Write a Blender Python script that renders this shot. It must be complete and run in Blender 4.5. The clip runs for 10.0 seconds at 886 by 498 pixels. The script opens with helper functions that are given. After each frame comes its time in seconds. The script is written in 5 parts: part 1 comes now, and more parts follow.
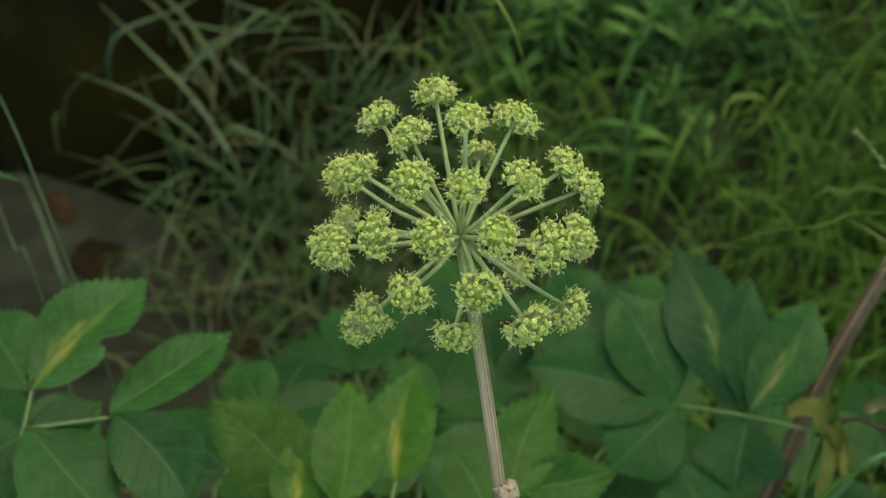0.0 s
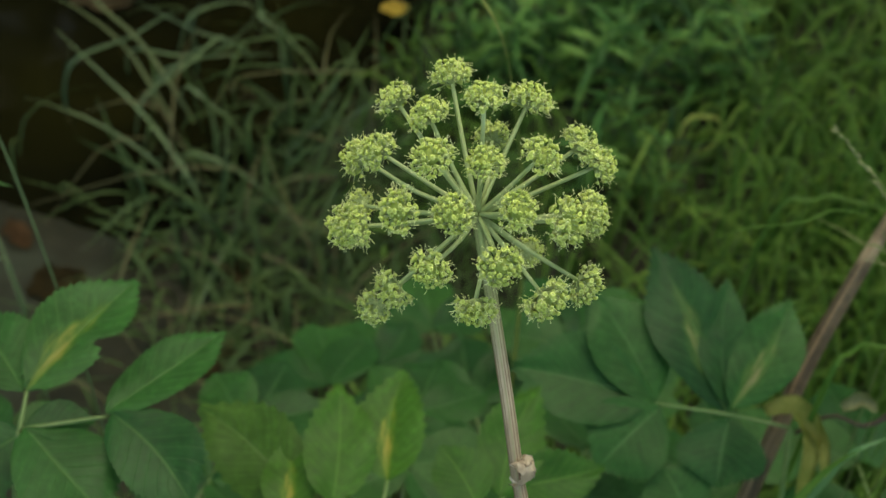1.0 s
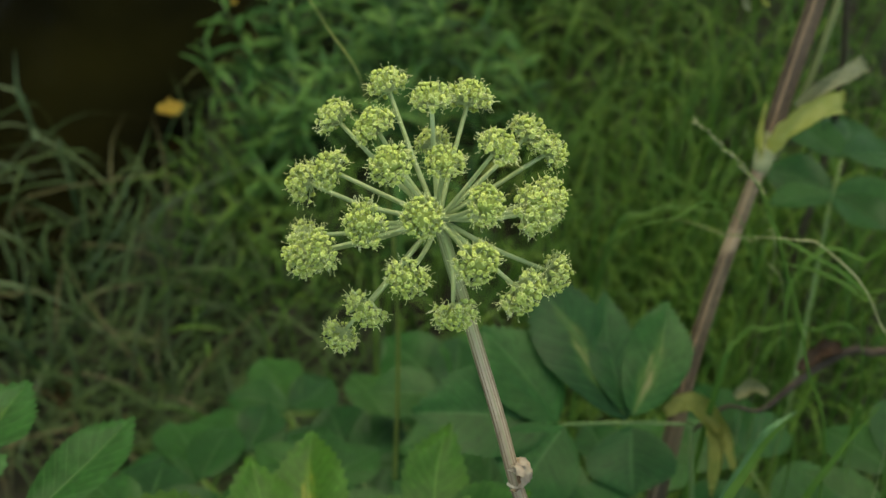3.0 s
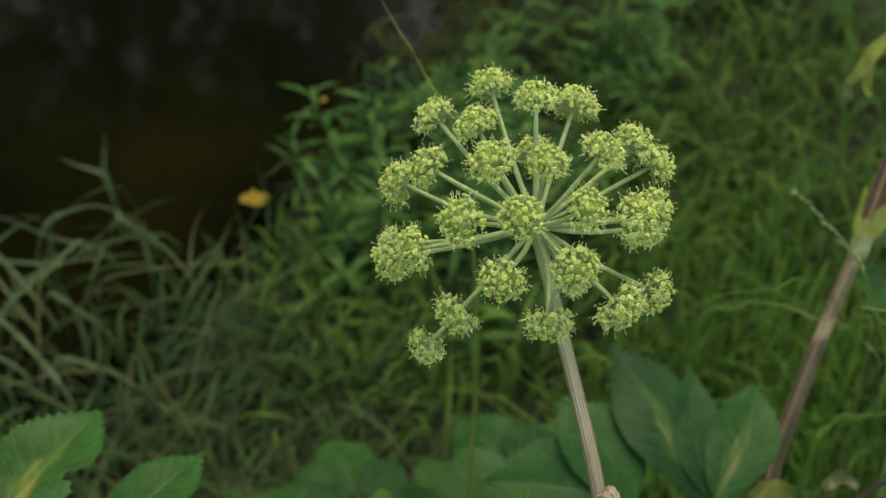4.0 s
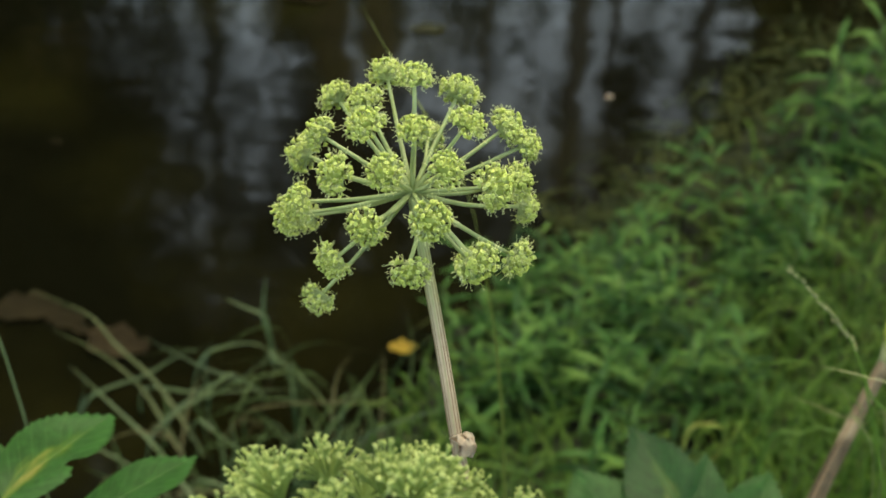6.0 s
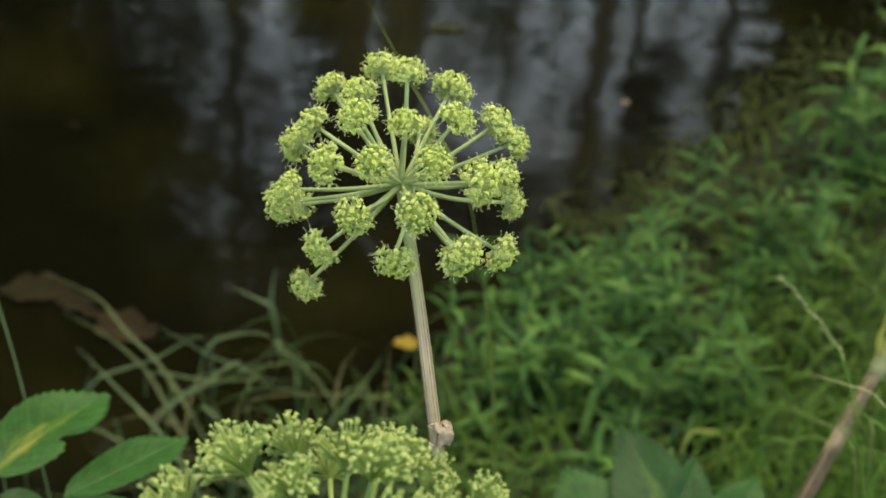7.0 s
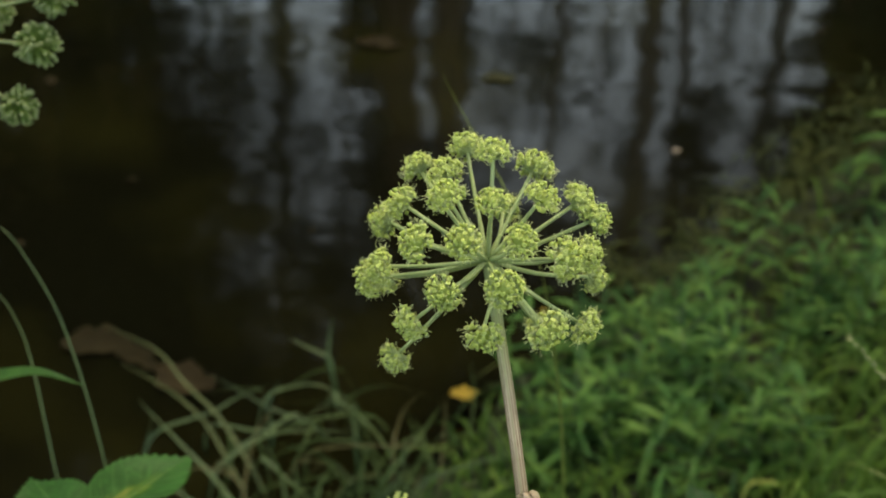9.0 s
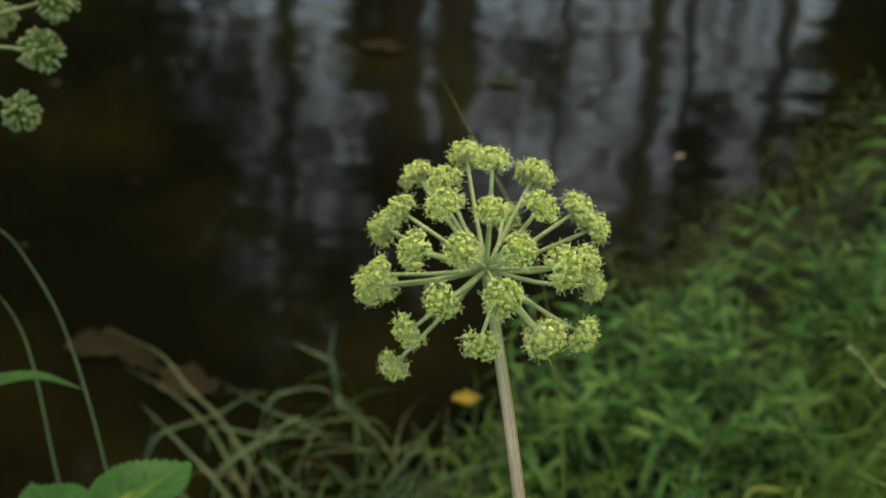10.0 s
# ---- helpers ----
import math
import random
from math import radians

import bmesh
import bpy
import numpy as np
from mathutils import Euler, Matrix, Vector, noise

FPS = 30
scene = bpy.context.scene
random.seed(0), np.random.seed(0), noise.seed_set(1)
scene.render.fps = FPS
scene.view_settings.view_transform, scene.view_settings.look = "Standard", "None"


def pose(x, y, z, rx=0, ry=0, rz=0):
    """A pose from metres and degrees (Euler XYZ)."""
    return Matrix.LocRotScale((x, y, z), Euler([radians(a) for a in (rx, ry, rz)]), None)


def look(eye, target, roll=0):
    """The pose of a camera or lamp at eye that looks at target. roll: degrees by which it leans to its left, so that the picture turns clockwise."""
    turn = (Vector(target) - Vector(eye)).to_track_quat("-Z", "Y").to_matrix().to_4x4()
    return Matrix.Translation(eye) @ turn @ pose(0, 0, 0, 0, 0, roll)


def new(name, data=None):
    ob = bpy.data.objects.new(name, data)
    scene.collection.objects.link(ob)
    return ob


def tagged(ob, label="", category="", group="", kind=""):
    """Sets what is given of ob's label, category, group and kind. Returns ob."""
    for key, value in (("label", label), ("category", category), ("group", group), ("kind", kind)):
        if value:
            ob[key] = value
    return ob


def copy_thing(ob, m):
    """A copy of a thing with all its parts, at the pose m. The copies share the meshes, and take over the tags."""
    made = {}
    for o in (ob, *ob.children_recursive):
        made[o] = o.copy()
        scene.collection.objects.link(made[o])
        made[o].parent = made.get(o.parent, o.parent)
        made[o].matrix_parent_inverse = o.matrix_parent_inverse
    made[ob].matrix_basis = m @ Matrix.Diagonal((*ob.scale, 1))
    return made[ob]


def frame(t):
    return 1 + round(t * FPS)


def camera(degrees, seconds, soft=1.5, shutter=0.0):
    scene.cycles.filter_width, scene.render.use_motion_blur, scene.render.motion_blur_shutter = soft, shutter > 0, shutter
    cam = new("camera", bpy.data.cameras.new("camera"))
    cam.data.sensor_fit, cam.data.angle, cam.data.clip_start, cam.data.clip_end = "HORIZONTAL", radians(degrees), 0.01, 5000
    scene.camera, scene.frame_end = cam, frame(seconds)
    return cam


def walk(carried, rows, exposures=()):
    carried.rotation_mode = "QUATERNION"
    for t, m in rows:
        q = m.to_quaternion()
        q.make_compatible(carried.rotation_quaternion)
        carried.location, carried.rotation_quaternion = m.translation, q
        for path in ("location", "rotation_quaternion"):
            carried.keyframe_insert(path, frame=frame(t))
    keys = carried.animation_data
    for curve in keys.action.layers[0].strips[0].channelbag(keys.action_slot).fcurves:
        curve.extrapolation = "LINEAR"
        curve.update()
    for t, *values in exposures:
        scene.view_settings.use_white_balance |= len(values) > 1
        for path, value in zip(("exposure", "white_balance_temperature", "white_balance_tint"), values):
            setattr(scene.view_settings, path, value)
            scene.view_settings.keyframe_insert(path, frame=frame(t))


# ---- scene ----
cam = camera(32.0, 10.0)
# shallow focus on the flower head, as a hand-held close-up has it
cam.data.dof.use_dof = True
cam.data.dof.focus_distance = 0.60
cam.data.dof.aperture_fstop = 15

PATH = [
    (0, (0.0058, -0.3650, 1.9003), (-0.0097, 0.0030, 1.4267), 3.156),
    (0.5, (-0.0060, -0.3761, 1.8995), (-0.0131, -0.0034, 1.4294), 4.053),
    (1, (-0.0234, -0.3928, 1.8920), (-0.0170, -0.0118, 1.4285), 5.163),
    (1.5, (-0.0401, -0.4030, 1.8925), (-0.0110, -0.0053, 1.4442), 7.071),
    (2, (-0.0585, -0.4122, 1.8881), (-0.0068, -0.0058, 1.4497), 7.125),
    (2.2, (-0.0655, -0.4155, 1.8824), (-0.0014, -0.0078, 1.4469), 7.431),
    (3.3, (-0.1173, -0.4021, 1.8352), (-0.0136, 0.0018, 1.4039), 5.044),
    (3.5, (-0.1231, -0.4017, 1.8209), (-0.0194, 0.0102, 1.3972), 5.564),
    (4, (-0.1102, -0.4202, 1.7996), (-0.0383, 0.0224, 1.4009), 5.326),
    (4.5, (-0.0558, -0.4645, 1.7954), (-0.0280, 0.0026, 1.4199), 4.001),
    (5, (-0.0075, -0.5026, 1.7796), (-0.0199, -0.0257, 1.4156), 1.865),
    (5.5, (0.0137, -0.5283, 1.7663), (-0.0048, -0.0378, 1.4214), 1.518),
    (6.8, (0.0440, -0.5644, 1.7832), (0.0252, -0.0671, 1.4480), 3.468),
    (7, (0.0439, -0.5629, 1.7789), (0.0208, -0.0676, 1.4412), 3.759),
    (7.5, (0.0387, -0.5655, 1.7843), (-0.0031, -0.0691, 1.4499), 2.690),
    (8, (0.0308, -0.5732, 1.7966), (-0.0217, -0.0723, 1.4705), 1.944),
    (8.5, (0.0265, -0.5758, 1.8035), (-0.0204, -0.0723, 1.4806), 1.789),
    (9, (0.0250, -0.5739, 1.8015), (-0.0169, -0.0710, 1.4770), 2.171),
    (9.5, (0.0280, -0.5742, 1.8039), (-0.0145, -0.0702, 1.4811), 2.076),
    (10, (0.0275, -0.5746, 1.8049), (-0.0162, -0.0711, 1.4814), 2.335),
]

walk(cam, [(t, look(eye, target, roll)) for t, eye, target, roll in PATH], [(0, 1.34, 9400, -7.0), (3.5, 1.43, 9700, -3.5), (5, 1.57, 10100, -2.0), (5.6, 1.76, 10100, -1.5), (7, 1.92, 10200, -0.5), (7.6, 1.94, 10200, 0.0), (8.6, 1.67, 10400, 0.5), (10, 1.54, 10400, 0.5)])

# ---- sky and sun ----
world = bpy.data.worlds.new("sky")
scene.world = world
world.use_nodes = True
wn = world.node_tree
sky = wn.nodes.new("ShaderNodeTexSky")
sky.sky_type = "NISHITA"
sky.sun_disc = False
sky.sun_elevation = radians(66)
sky.sun_rotation = radians(15)
sky.air_density, sky.dust_density, sky.ozone_density = 1.0, 1.2, 2.0
wn.nodes["Background"].inputs[1].default_value = 0.15
wn.links.new(sky.outputs[0], wn.nodes["Background"].inputs[0])
sun_data = bpy.data.lights.new("sun", "SUN")
sun_data.energy, sun_data.angle, sun_data.color = 1.1, radians(60), (1.0, 0.97, 0.9)
sun = new("sun", sun_data)
sun.matrix_world = look((1.05, 3.93, 9.14), (0, 0, 0))


# ---- materials ----
def pbr(name, c1, c2, scale=60, rough=0.6, bump=0.15, bump_scale=None, vary=0.15, through_light=0.0, spec=0.5, stretch=(1, 1, 1), island=False, patches=None):
    """Two-scale mottled surface: c1 and c2 mixed by noise, each object or island a little different."""
    m = bpy.data.materials.new(name)
    m.use_nodes = True
    t = m.node_tree
    n, l = t.nodes, t.links
    b = n["Principled BSDF"]
    co = n.new("ShaderNodeTexCoord")
    mp = n.new("ShaderNodeMapping")
    mp.inputs["Scale"].default_value = stretch
    l.new(co.outputs["Object"], mp.inputs[0])
    big, fine = n.new("ShaderNodeTexNoise"), n.new("ShaderNodeTexNoise")
    big.inputs["Scale"].default_value, big.inputs["Detail"].default_value = scale * 0.25, 3
    fine.inputs["Scale"].default_value, fine.inputs["Detail"].default_value = scale * 2.0, 5
    for x in (big, fine):
        l.new(mp.outputs[0], x.inputs["Vector"])
    add = n.new("ShaderNodeMath")
    add.operation = "MULTIPLY_ADD"
    l.new(fine.outputs[0], add.inputs[0])
    add.inputs[1].default_value = 0.45
    l.new(big.outputs[0], add.inputs[2])
    ramp = n.new("ShaderNodeValToRGB")
    ramp.color_ramp.elements[0].position, ramp.color_ramp.elements[1].position = 0.5, 0.95
    ramp.color_ramp.elements[0].color, ramp.color_ramp.elements[1].color = (*c1, 1), (*c2, 1)
    l.new(add.outputs[0], ramp.inputs[0])
    col = ramp.outputs[0]
    if patches:
        pn = n.new("ShaderNodeTexNoise")
        pn.inputs["Scale"].default_value = patches[1]
        l.new(co.outputs["Object"], pn.inputs["Vector"])
        pr = n.new("ShaderNodeMapRange")
        pr.inputs[1].default_value, pr.inputs[2].default_value = patches[2], patches[2] + 0.08
        l.new(pn.outputs[0], pr.inputs[0])
        mx = n.new("ShaderNodeMixRGB")
        l.new(pr.outputs[0], mx.inputs[0])
        l.new(col, mx.inputs[1])
        mx.inputs[2].default_value = (*patches[0], 1)
        col = mx.outputs[0]
    if vary:
        if island:
            rnd = n.new("ShaderNodeNewGeometry").outputs["Random Per Island"]
        else:
            rnd = n.new("ShaderNodeObjectInfo").outputs["Random"]
        hsv = n.new("ShaderNodeHueSaturation")
        vr = n.new("ShaderNodeMapRange")
        vr.inputs[3].default_value, vr.inputs[4].default_value = 1 - vary * 2, 1 + vary * 2
        hr = n.new("ShaderNodeMapRange")
        hr.inputs[3].default_value, hr.inputs[4].default_value = 0.5 + vary * 0.09, 0.5 - vary * 0.09
        l.new(rnd, vr.inputs[0])
        l.new(rnd, hr.inputs[0])
        l.new(vr.outputs[0], hsv.inputs["Value"])
        l.new(hr.outputs[0], hsv.inputs["Hue"])
        l.new(col, hsv.inputs["Color"])
        col = hsv.outputs[0]
    l.new(col, b.inputs["Base Color"])
    b.inputs["Roughness"].default_value = rough
    b.inputs["Specular IOR Level"].default_value = spec
    if bump:
        bp = n.new("ShaderNodeBump")
        bp.inputs["Strength"].default_value = bump
        bp.inputs["Distance"].default_value = 0.4 / (bump_scale or scale)
        l.new(fine.outputs[0], bp.inputs["Height"])
        l.new(bp.outputs[0], b.inputs["Normal"])
    if through_light:
        tr = n.new("ShaderNodeBsdfTranslucent")
        l.new(col, tr.inputs[0])
        mixs = n.new("ShaderNodeMixShader")
        mixs.inputs[0].default_value = through_light
        l.new(b.outputs[0], mixs.inputs[1])
        l.new(tr.outputs[0], mixs.inputs[2])
        l.new(mixs.outputs[0], n["Material Output"].inputs[0])
    return m


def leaf_material(name, c1, c2, vein, blotch=None):
    """Broad leaf with a pale midrib, side veins along the leaf's own coordinates and, where wanted, a yellowed blotch at the base."""
    m = pbr(name, c1, c2, scale=70, rough=0.46, bump=0.0, vary=0.16, through_light=0.2, spec=0.2)
    t = m.node_tree
    n, l = t.nodes, t.links
    b = n["Principled BSDF"]
    src = b.inputs["Base Color"].links[0].from_socket
    uv = n.new("ShaderNodeUVMap")
    sep = n.new("ShaderNodeSeparateXYZ")
    l.new(uv.outputs[0], sep.inputs[0])
    av = n.new("ShaderNodeMath")
    av.operation = "ABSOLUTE"
    l.new(sep.outputs[1], av.inputs[0])
    # side veins: stripes in u - 0.35 |v|
    sk = n.new("ShaderNodeMath")
    sk.operation = "MULTIPLY_ADD"
    l.new(av.outputs[0], sk.inputs[0])
    sk.inputs[1].default_value = -0.22
    l.new(sep.outputs[0], sk.inputs[2])
    sc = n.new("ShaderNodeMath")
    sc.operation = "MULTIPLY"
    l.new(sk.outputs[0], sc.inputs[0])
    sc.inputs[1].default_value = 9.0
    fr = n.new("ShaderNodeMath")
    fr.operation = "PINGPONG"
    l.new(sc.outputs[0], fr.inputs[0])
    fr.inputs[1].default_value = 0.5
    side = n.new("ShaderNodeMapRange")
    side.inputs[1].default_value, side.inputs[2].default_value = 0.10, 0.0
    side.inputs[3].default_value, side.inputs[4].default_value = 0.0, 0.4
    l.new(fr.outputs[0], side.inputs[0])
    mid = n.new("ShaderNodeMapRange")
    mid.inputs[1].default_value, mid.inputs[2].default_value = 0.07, 0.02
    l.new(av.outputs[0], mid.inputs[0])
    mxm = n.new("ShaderNodeMath")
    mxm.operation = "MAXIMUM"
    l.new(side.outputs[0], mxm.inputs[0])
    l.new(mid.outputs[0], mxm.inputs[1])
    # pale and dark streaks that run with the side veins, and small water marks
    cmb = n.new("ShaderNodeCombineXYZ")
    l.new(sc.outputs[0], cmb.inputs[0])
    l.new(av.outputs[0], cmb.inputs[1])
    strk = n.new("ShaderNodeTexNoise")
    strk.inputs["Scale"].default_value, strk.inputs["Detail"].default_value = 2.2, 4
    l.new(cmb.outputs[0], strk.inputs["Vector"])
    oc = n.new("ShaderNodeTexCoord")
    mark = n.new("ShaderNodeTexNoise")
    mark.inputs["Scale"].default_value, mark.inputs["Detail"].default_value = 230, 3
    l.new(oc.outputs["Object"], mark.inputs["Vector"])
    sv, mv = n.new("ShaderNodeMapRange"), n.new("ShaderNodeMapRange")
    sv.inputs[1].default_value, sv.inputs[2].default_value, sv.inputs[3].default_value, sv.inputs[4].default_value = 0.3, 0.72, 0.84, 1.22
    mv.inputs[1].default_value, mv.inputs[2].default_value, mv.inputs[3].default_value, mv.inputs[4].default_value = 0.5, 0.75, 0.97, 1.3
    l.new(strk.outputs[0], sv.inputs[0])
    l.new(mark.outputs[0], mv.inputs[0])
    sm2 = n.new("ShaderNodeMath")
    sm2.operation = "MULTIPLY"
    l.new(sv.outputs[0], sm2.inputs[0])
    l.new(mv.outputs[0], sm2.inputs[1])
    shade = n.new("ShaderNodeVectorMath")
    shade.operation = "SCALE"
    l.new(src, shade.inputs[0])
    l.new(sm2.outputs[0], shade.inputs["Scale"])
    src = shade.outputs[0]
    half = n.new("ShaderNodeMath")
    half.operation = "MULTIPLY"
    half.inputs[1].default_value = 0.3
    l.new(mxm.outputs[0], half.inputs[0])
    mix = n.new("ShaderNodeMixRGB")
    l.new(half.outputs[0], mix.inputs[0])
    l.new(src, mix.inputs[1])
    mix.inputs[2].default_value = (*vein, 1)
    col = mix.outputs[0]
    if blotch:
        # yellowing that spreads in streaks from the midrib near the base: green-yellow at its edge, ochre inside
        st = n.new("ShaderNodeMapping")
        st.inputs["Scale"].default_value = (3.0, 5.0, 1)
        l.new(uv.outputs[0], st.inputs[0])
        nz = n.new("ShaderNodeTexNoise")
        nz.inputs["Scale"].default_value, nz.inputs["Detail"].default_value = 1.6, 5
        l.new(st.outputs[0], nz.inputs["Vector"])
        sh = n.new("ShaderNodeMapping")
        sh.inputs["Location"].default_value, sh.inputs["Scale"].default_value = (-0.2, -0.07, 0), (0.75, 1.1, 0)
        l.new(uv.outputs[0], sh.inputs[0])
        d = n.new("ShaderNodeVectorMath")
        d.operation = "LENGTH"
        l.new(sh.outputs[0], d.inputs[0])
        dd = n.new("ShaderNodeMath")
        dd.operation = "MULTIPLY_ADD"
        l.new(nz.outputs[0], dd.inputs[0])
        dd.inputs[1].default_value = -0.9
        l.new(d.outputs[1], dd.inputs[2])
        rg = n.new("ShaderNodeMapRange")
        rg.inputs[1].default_value, rg.inputs[2].default_value = -0.1, -0.46
        l.new(dd.outputs[0], rg.inputs[0])
        hue = n.new("ShaderNodeValToRGB")
        hue.color_ramp.elements[0].position, hue.color_ramp.elements[1].position = 0.3, 0.85
        hue.color_ramp.elements[0].color = (blotch[0] * 0.55, blotch[1] * 0.85, blotch[2] * 0.6, 1)
        hue.color_ramp.elements[1].color = (blotch[0] * 1.0, blotch[1] * 0.9, blotch[2] * 1.5, 1)
        l.new(rg.outputs[0], hue.inputs[0])
        mb = n.new("ShaderNodeMixRGB")
        l.new(rg.outputs[0], mb.inputs[0])
        l.new(col, mb.inputs[1])
        l.new(hue.outputs[0], mb.inputs[2])
        col = mb.outputs[0]
    l.new(col, b.inputs["Base Color"])
    for nd in n:
        if nd.type == "BSDF_TRANSLUCENT":
            l.new(col, nd.inputs[0])
    bp = n.new("ShaderNodeBump")
    bp.inputs["Strength"].default_value, bp.inputs["Distance"].default_value = 0.45, 0.001
    bp.invert = True
    l.new(mxm.outputs[0], bp.inputs["Height"])
    l.new(bp.outputs[0], b.inputs["Normal"])
    return m


M_FLORET = pbr("floret_green", (0.33, 0.42, 0.085), (0.43, 0.51, 0.135), scale=500, rough=0.55, bump=0.1, vary=0.08, island=True, through_light=0.25)
M_DISC = pbr("floret_disc", (0.45, 0.54, 0.12), (0.6, 0.665, 0.215), scale=500, rough=0.45, bump=0.1, vary=0.08, island=True)
M_STAMEN = pbr("stamen", (0.70, 0.74, 0.30), (0.84, 0.86, 0.48), scale=500, rough=0.6, bump=0, vary=0.1, island=True)
M_RAY = pbr("ray_green", (0.34, 0.43, 0.17), (0.48, 0.55, 0.27), scale=250, rough=0.6, bump=0.3, vary=0.05, stretch=(1, 1, 0.2))
M_BUD_STALK = pbr("bud_stalk", (0.2, 0.295, 0.07), (0.3, 0.4, 0.12), scale=250, rough=0.6, bump=0.2, vary=0)
M_BUD = pbr("bud_green", (0.31, 0.395, 0.105), (0.5, 0.565, 0.215), scale=400, rough=0.6, bump=0.1, vary=0.12, island=True)
M_SEED = pbr("seed_green", (0.085, 0.16, 0.026), (0.15, 0.235, 0.052), scale=400, rough=0.6, bump=0.1, vary=0.12, island=True)
M_STEM = pbr("stem_striped", (0.32, 0.23, 0.15), (0.5, 0.395, 0.28), scale=160, rough=0.65, bump=0.3, vary=0, stretch=(1, 1, 0.06))
M_STEM_D = pbr("stem_dark_groove", (0.165, 0.105, 0.06), (0.25, 0.17, 0.1), scale=160, rough=0.7, bump=0.3, vary=0)
M_STEM_G = pbr("stem_green_rib", (0.25, 0.225, 0.115), (0.38, 0.345, 0.2), scale=160, rough=0.6, bump=0.3, vary=0)
# the main stem is green under the umbel and turns pale brown further down
for sm, g1 in ((M_STEM, (0.40, 0.45, 0.22)), (M_STEM_D, (0.27, 0.32, 0.13)), (M_STEM_G, (0.36, 0.44, 0.18))):
    st, sb = sm.node_tree, sm.node_tree.nodes["Principled BSDF"]
    src = sb.inputs["Base Color"].links[0].from_socket
    sco, sse, smr, smx = (st.nodes.new(k) for k in ("ShaderNodeTexCoord", "ShaderNodeSeparateXYZ", "ShaderNodeMapRange", "ShaderNodeMixRGB"))
    st.links.new(sco.outputs["Object"], sse.inputs[0])
    st.links.new(sse.outputs[2], smr.inputs[0])
    smr.inputs[1].default_value, smr.inputs[2].default_value = 1.366, 1.4
    st.links.new(smr.outputs[0], smx.inputs[0])
    st.links.new(src, smx.inputs[1])
    smx.inputs[2].default_value = (*g1, 1)
    st.links.new(smx.outputs[0], sb.inputs["Base Color"])
M_SHEATH = pbr("dry_sheath", (0.54, 0.41, 0.31), (0.86, 0.74, 0.6), scale=150, rough=0.75, bump=0.4, vary=0, through_light=0.15)
M_DEAD = pbr("dead_stem", (0.042, 0.032, 0.018), (0.115, 0.09, 0.056), scale=120, rough=0.75, bump=0.4, vary=0, stretch=(1, 1, 0.1), patches=((0.19, 0.15, 0.1), 14, 0.56))
st, sb = M_DEAD.node_tree, M_DEAD.node_tree.nodes["Principled BSDF"]
src = sb.inputs["Base Color"].links[0].from_socket
sco, sse, smr, smx = (st.nodes.new(k) for k in ("ShaderNodeTexCoord", "ShaderNodeSeparateXYZ", "ShaderNodeMapRange", "ShaderNodeMixRGB"))
smx.blend_type = "MULTIPLY"
smx.inputs[0].default_value = 1.0
grey = st.nodes.new("ShaderNodeValToRGB")
grey.color_ramp.elements[0].color, grey.color_ramp.elements[1].color = (0.62, 0.54, 0.44, 1), (0.8, 0.68, 0.68, 1)
for gp, gc in ((0.5, (1.5, 1.45, 1.4, 1)), (0.74, (1.7, 1.7, 1.65, 1)), (0.82, (0.7, 0.58, 0.58, 1))):
    grey.color_ramp.elements.new(gp).color = gc
st.links.new(sco.outputs["Object"], sse.inputs[0])
st.links.new(sse.outputs[2], smr.inputs[0])
smr.inputs[1].default_value, smr.inputs[2].default_value = 0.94, 1.07
st.links.new(smr.outputs[0], grey.inputs[0])
st.links.new(src, smx.inputs[1])
st.links.new(grey.outputs[0], smx.inputs[2])
st.links.new(smx.outputs[0], sb.inputs["Base Color"])
M_YELLOW = pbr("yellowed_leaf", (0.42, 0.46, 0.08), (0.62, 0.62, 0.24), scale=60, rough=0.6, bump=0.2, vary=0.05, through_light=0.25)
M_PALESHEATH = pbr("pale_sheath", (0.22, 0.25, 0.12), (0.42, 0.42, 0.26), scale=90, rough=0.7, bump=0.3, vary=0, through_light=0.2)
M_BLUE = pbr("blue_green_blade", (0.085, 0.2, 0.075), (0.13, 0.27, 0.115), scale=50, rough=0.5, bump=0.1, vary=0.1, through_light=0.15, spec=0.3)
M_WITHER = pbr("withered_leaf", (0.11, 0.165, 0.025), (0.23, 0.26, 0.06), scale=60, rough=0.7, bump=0.3, vary=0.1, through_light=0.15)
M_LIMP = pbr("limp_leaf", (0.13, 0.175, 0.03), (0.27, 0.28, 0.08), scale=90, rough=0.7, bump=0.3, vary=0.1, through_light=0.2)
M_LEAF = leaf_material("angelica_leaf", (0.0115, 0.056, 0.011), (0.0225, 0.095, 0.021), (0.12, 0.24, 0.07))
M_LEAF_Y = leaf_material("angelica_leaf_blotched", (0.0115, 0.056, 0.011), (0.0225, 0.095, 0.021), (0.14, 0.25, 0.07), (0.2, 0.23, 0.03))
M_LEAF_D = leaf_material("angelica_leaf_blue_green", (0.0112, 0.055, 0.0103), (0.022, 0.089, 0.019), (0.09, 0.2, 0.07))
M_LEAF_DY = leaf_material("angelica_leaf_blue_green_blotched", (0.0112, 0.055, 0.0103), (0.022, 0.089, 0.019), (0.1, 0.2, 0.07), (0.17, 0.2, 0.05))
M_LEAF_C = leaf_material("angelica_leaf_light", (0.024, 0.084, 0.008), (0.046, 0.134, 0.016), (0.15, 0.3, 0.06))
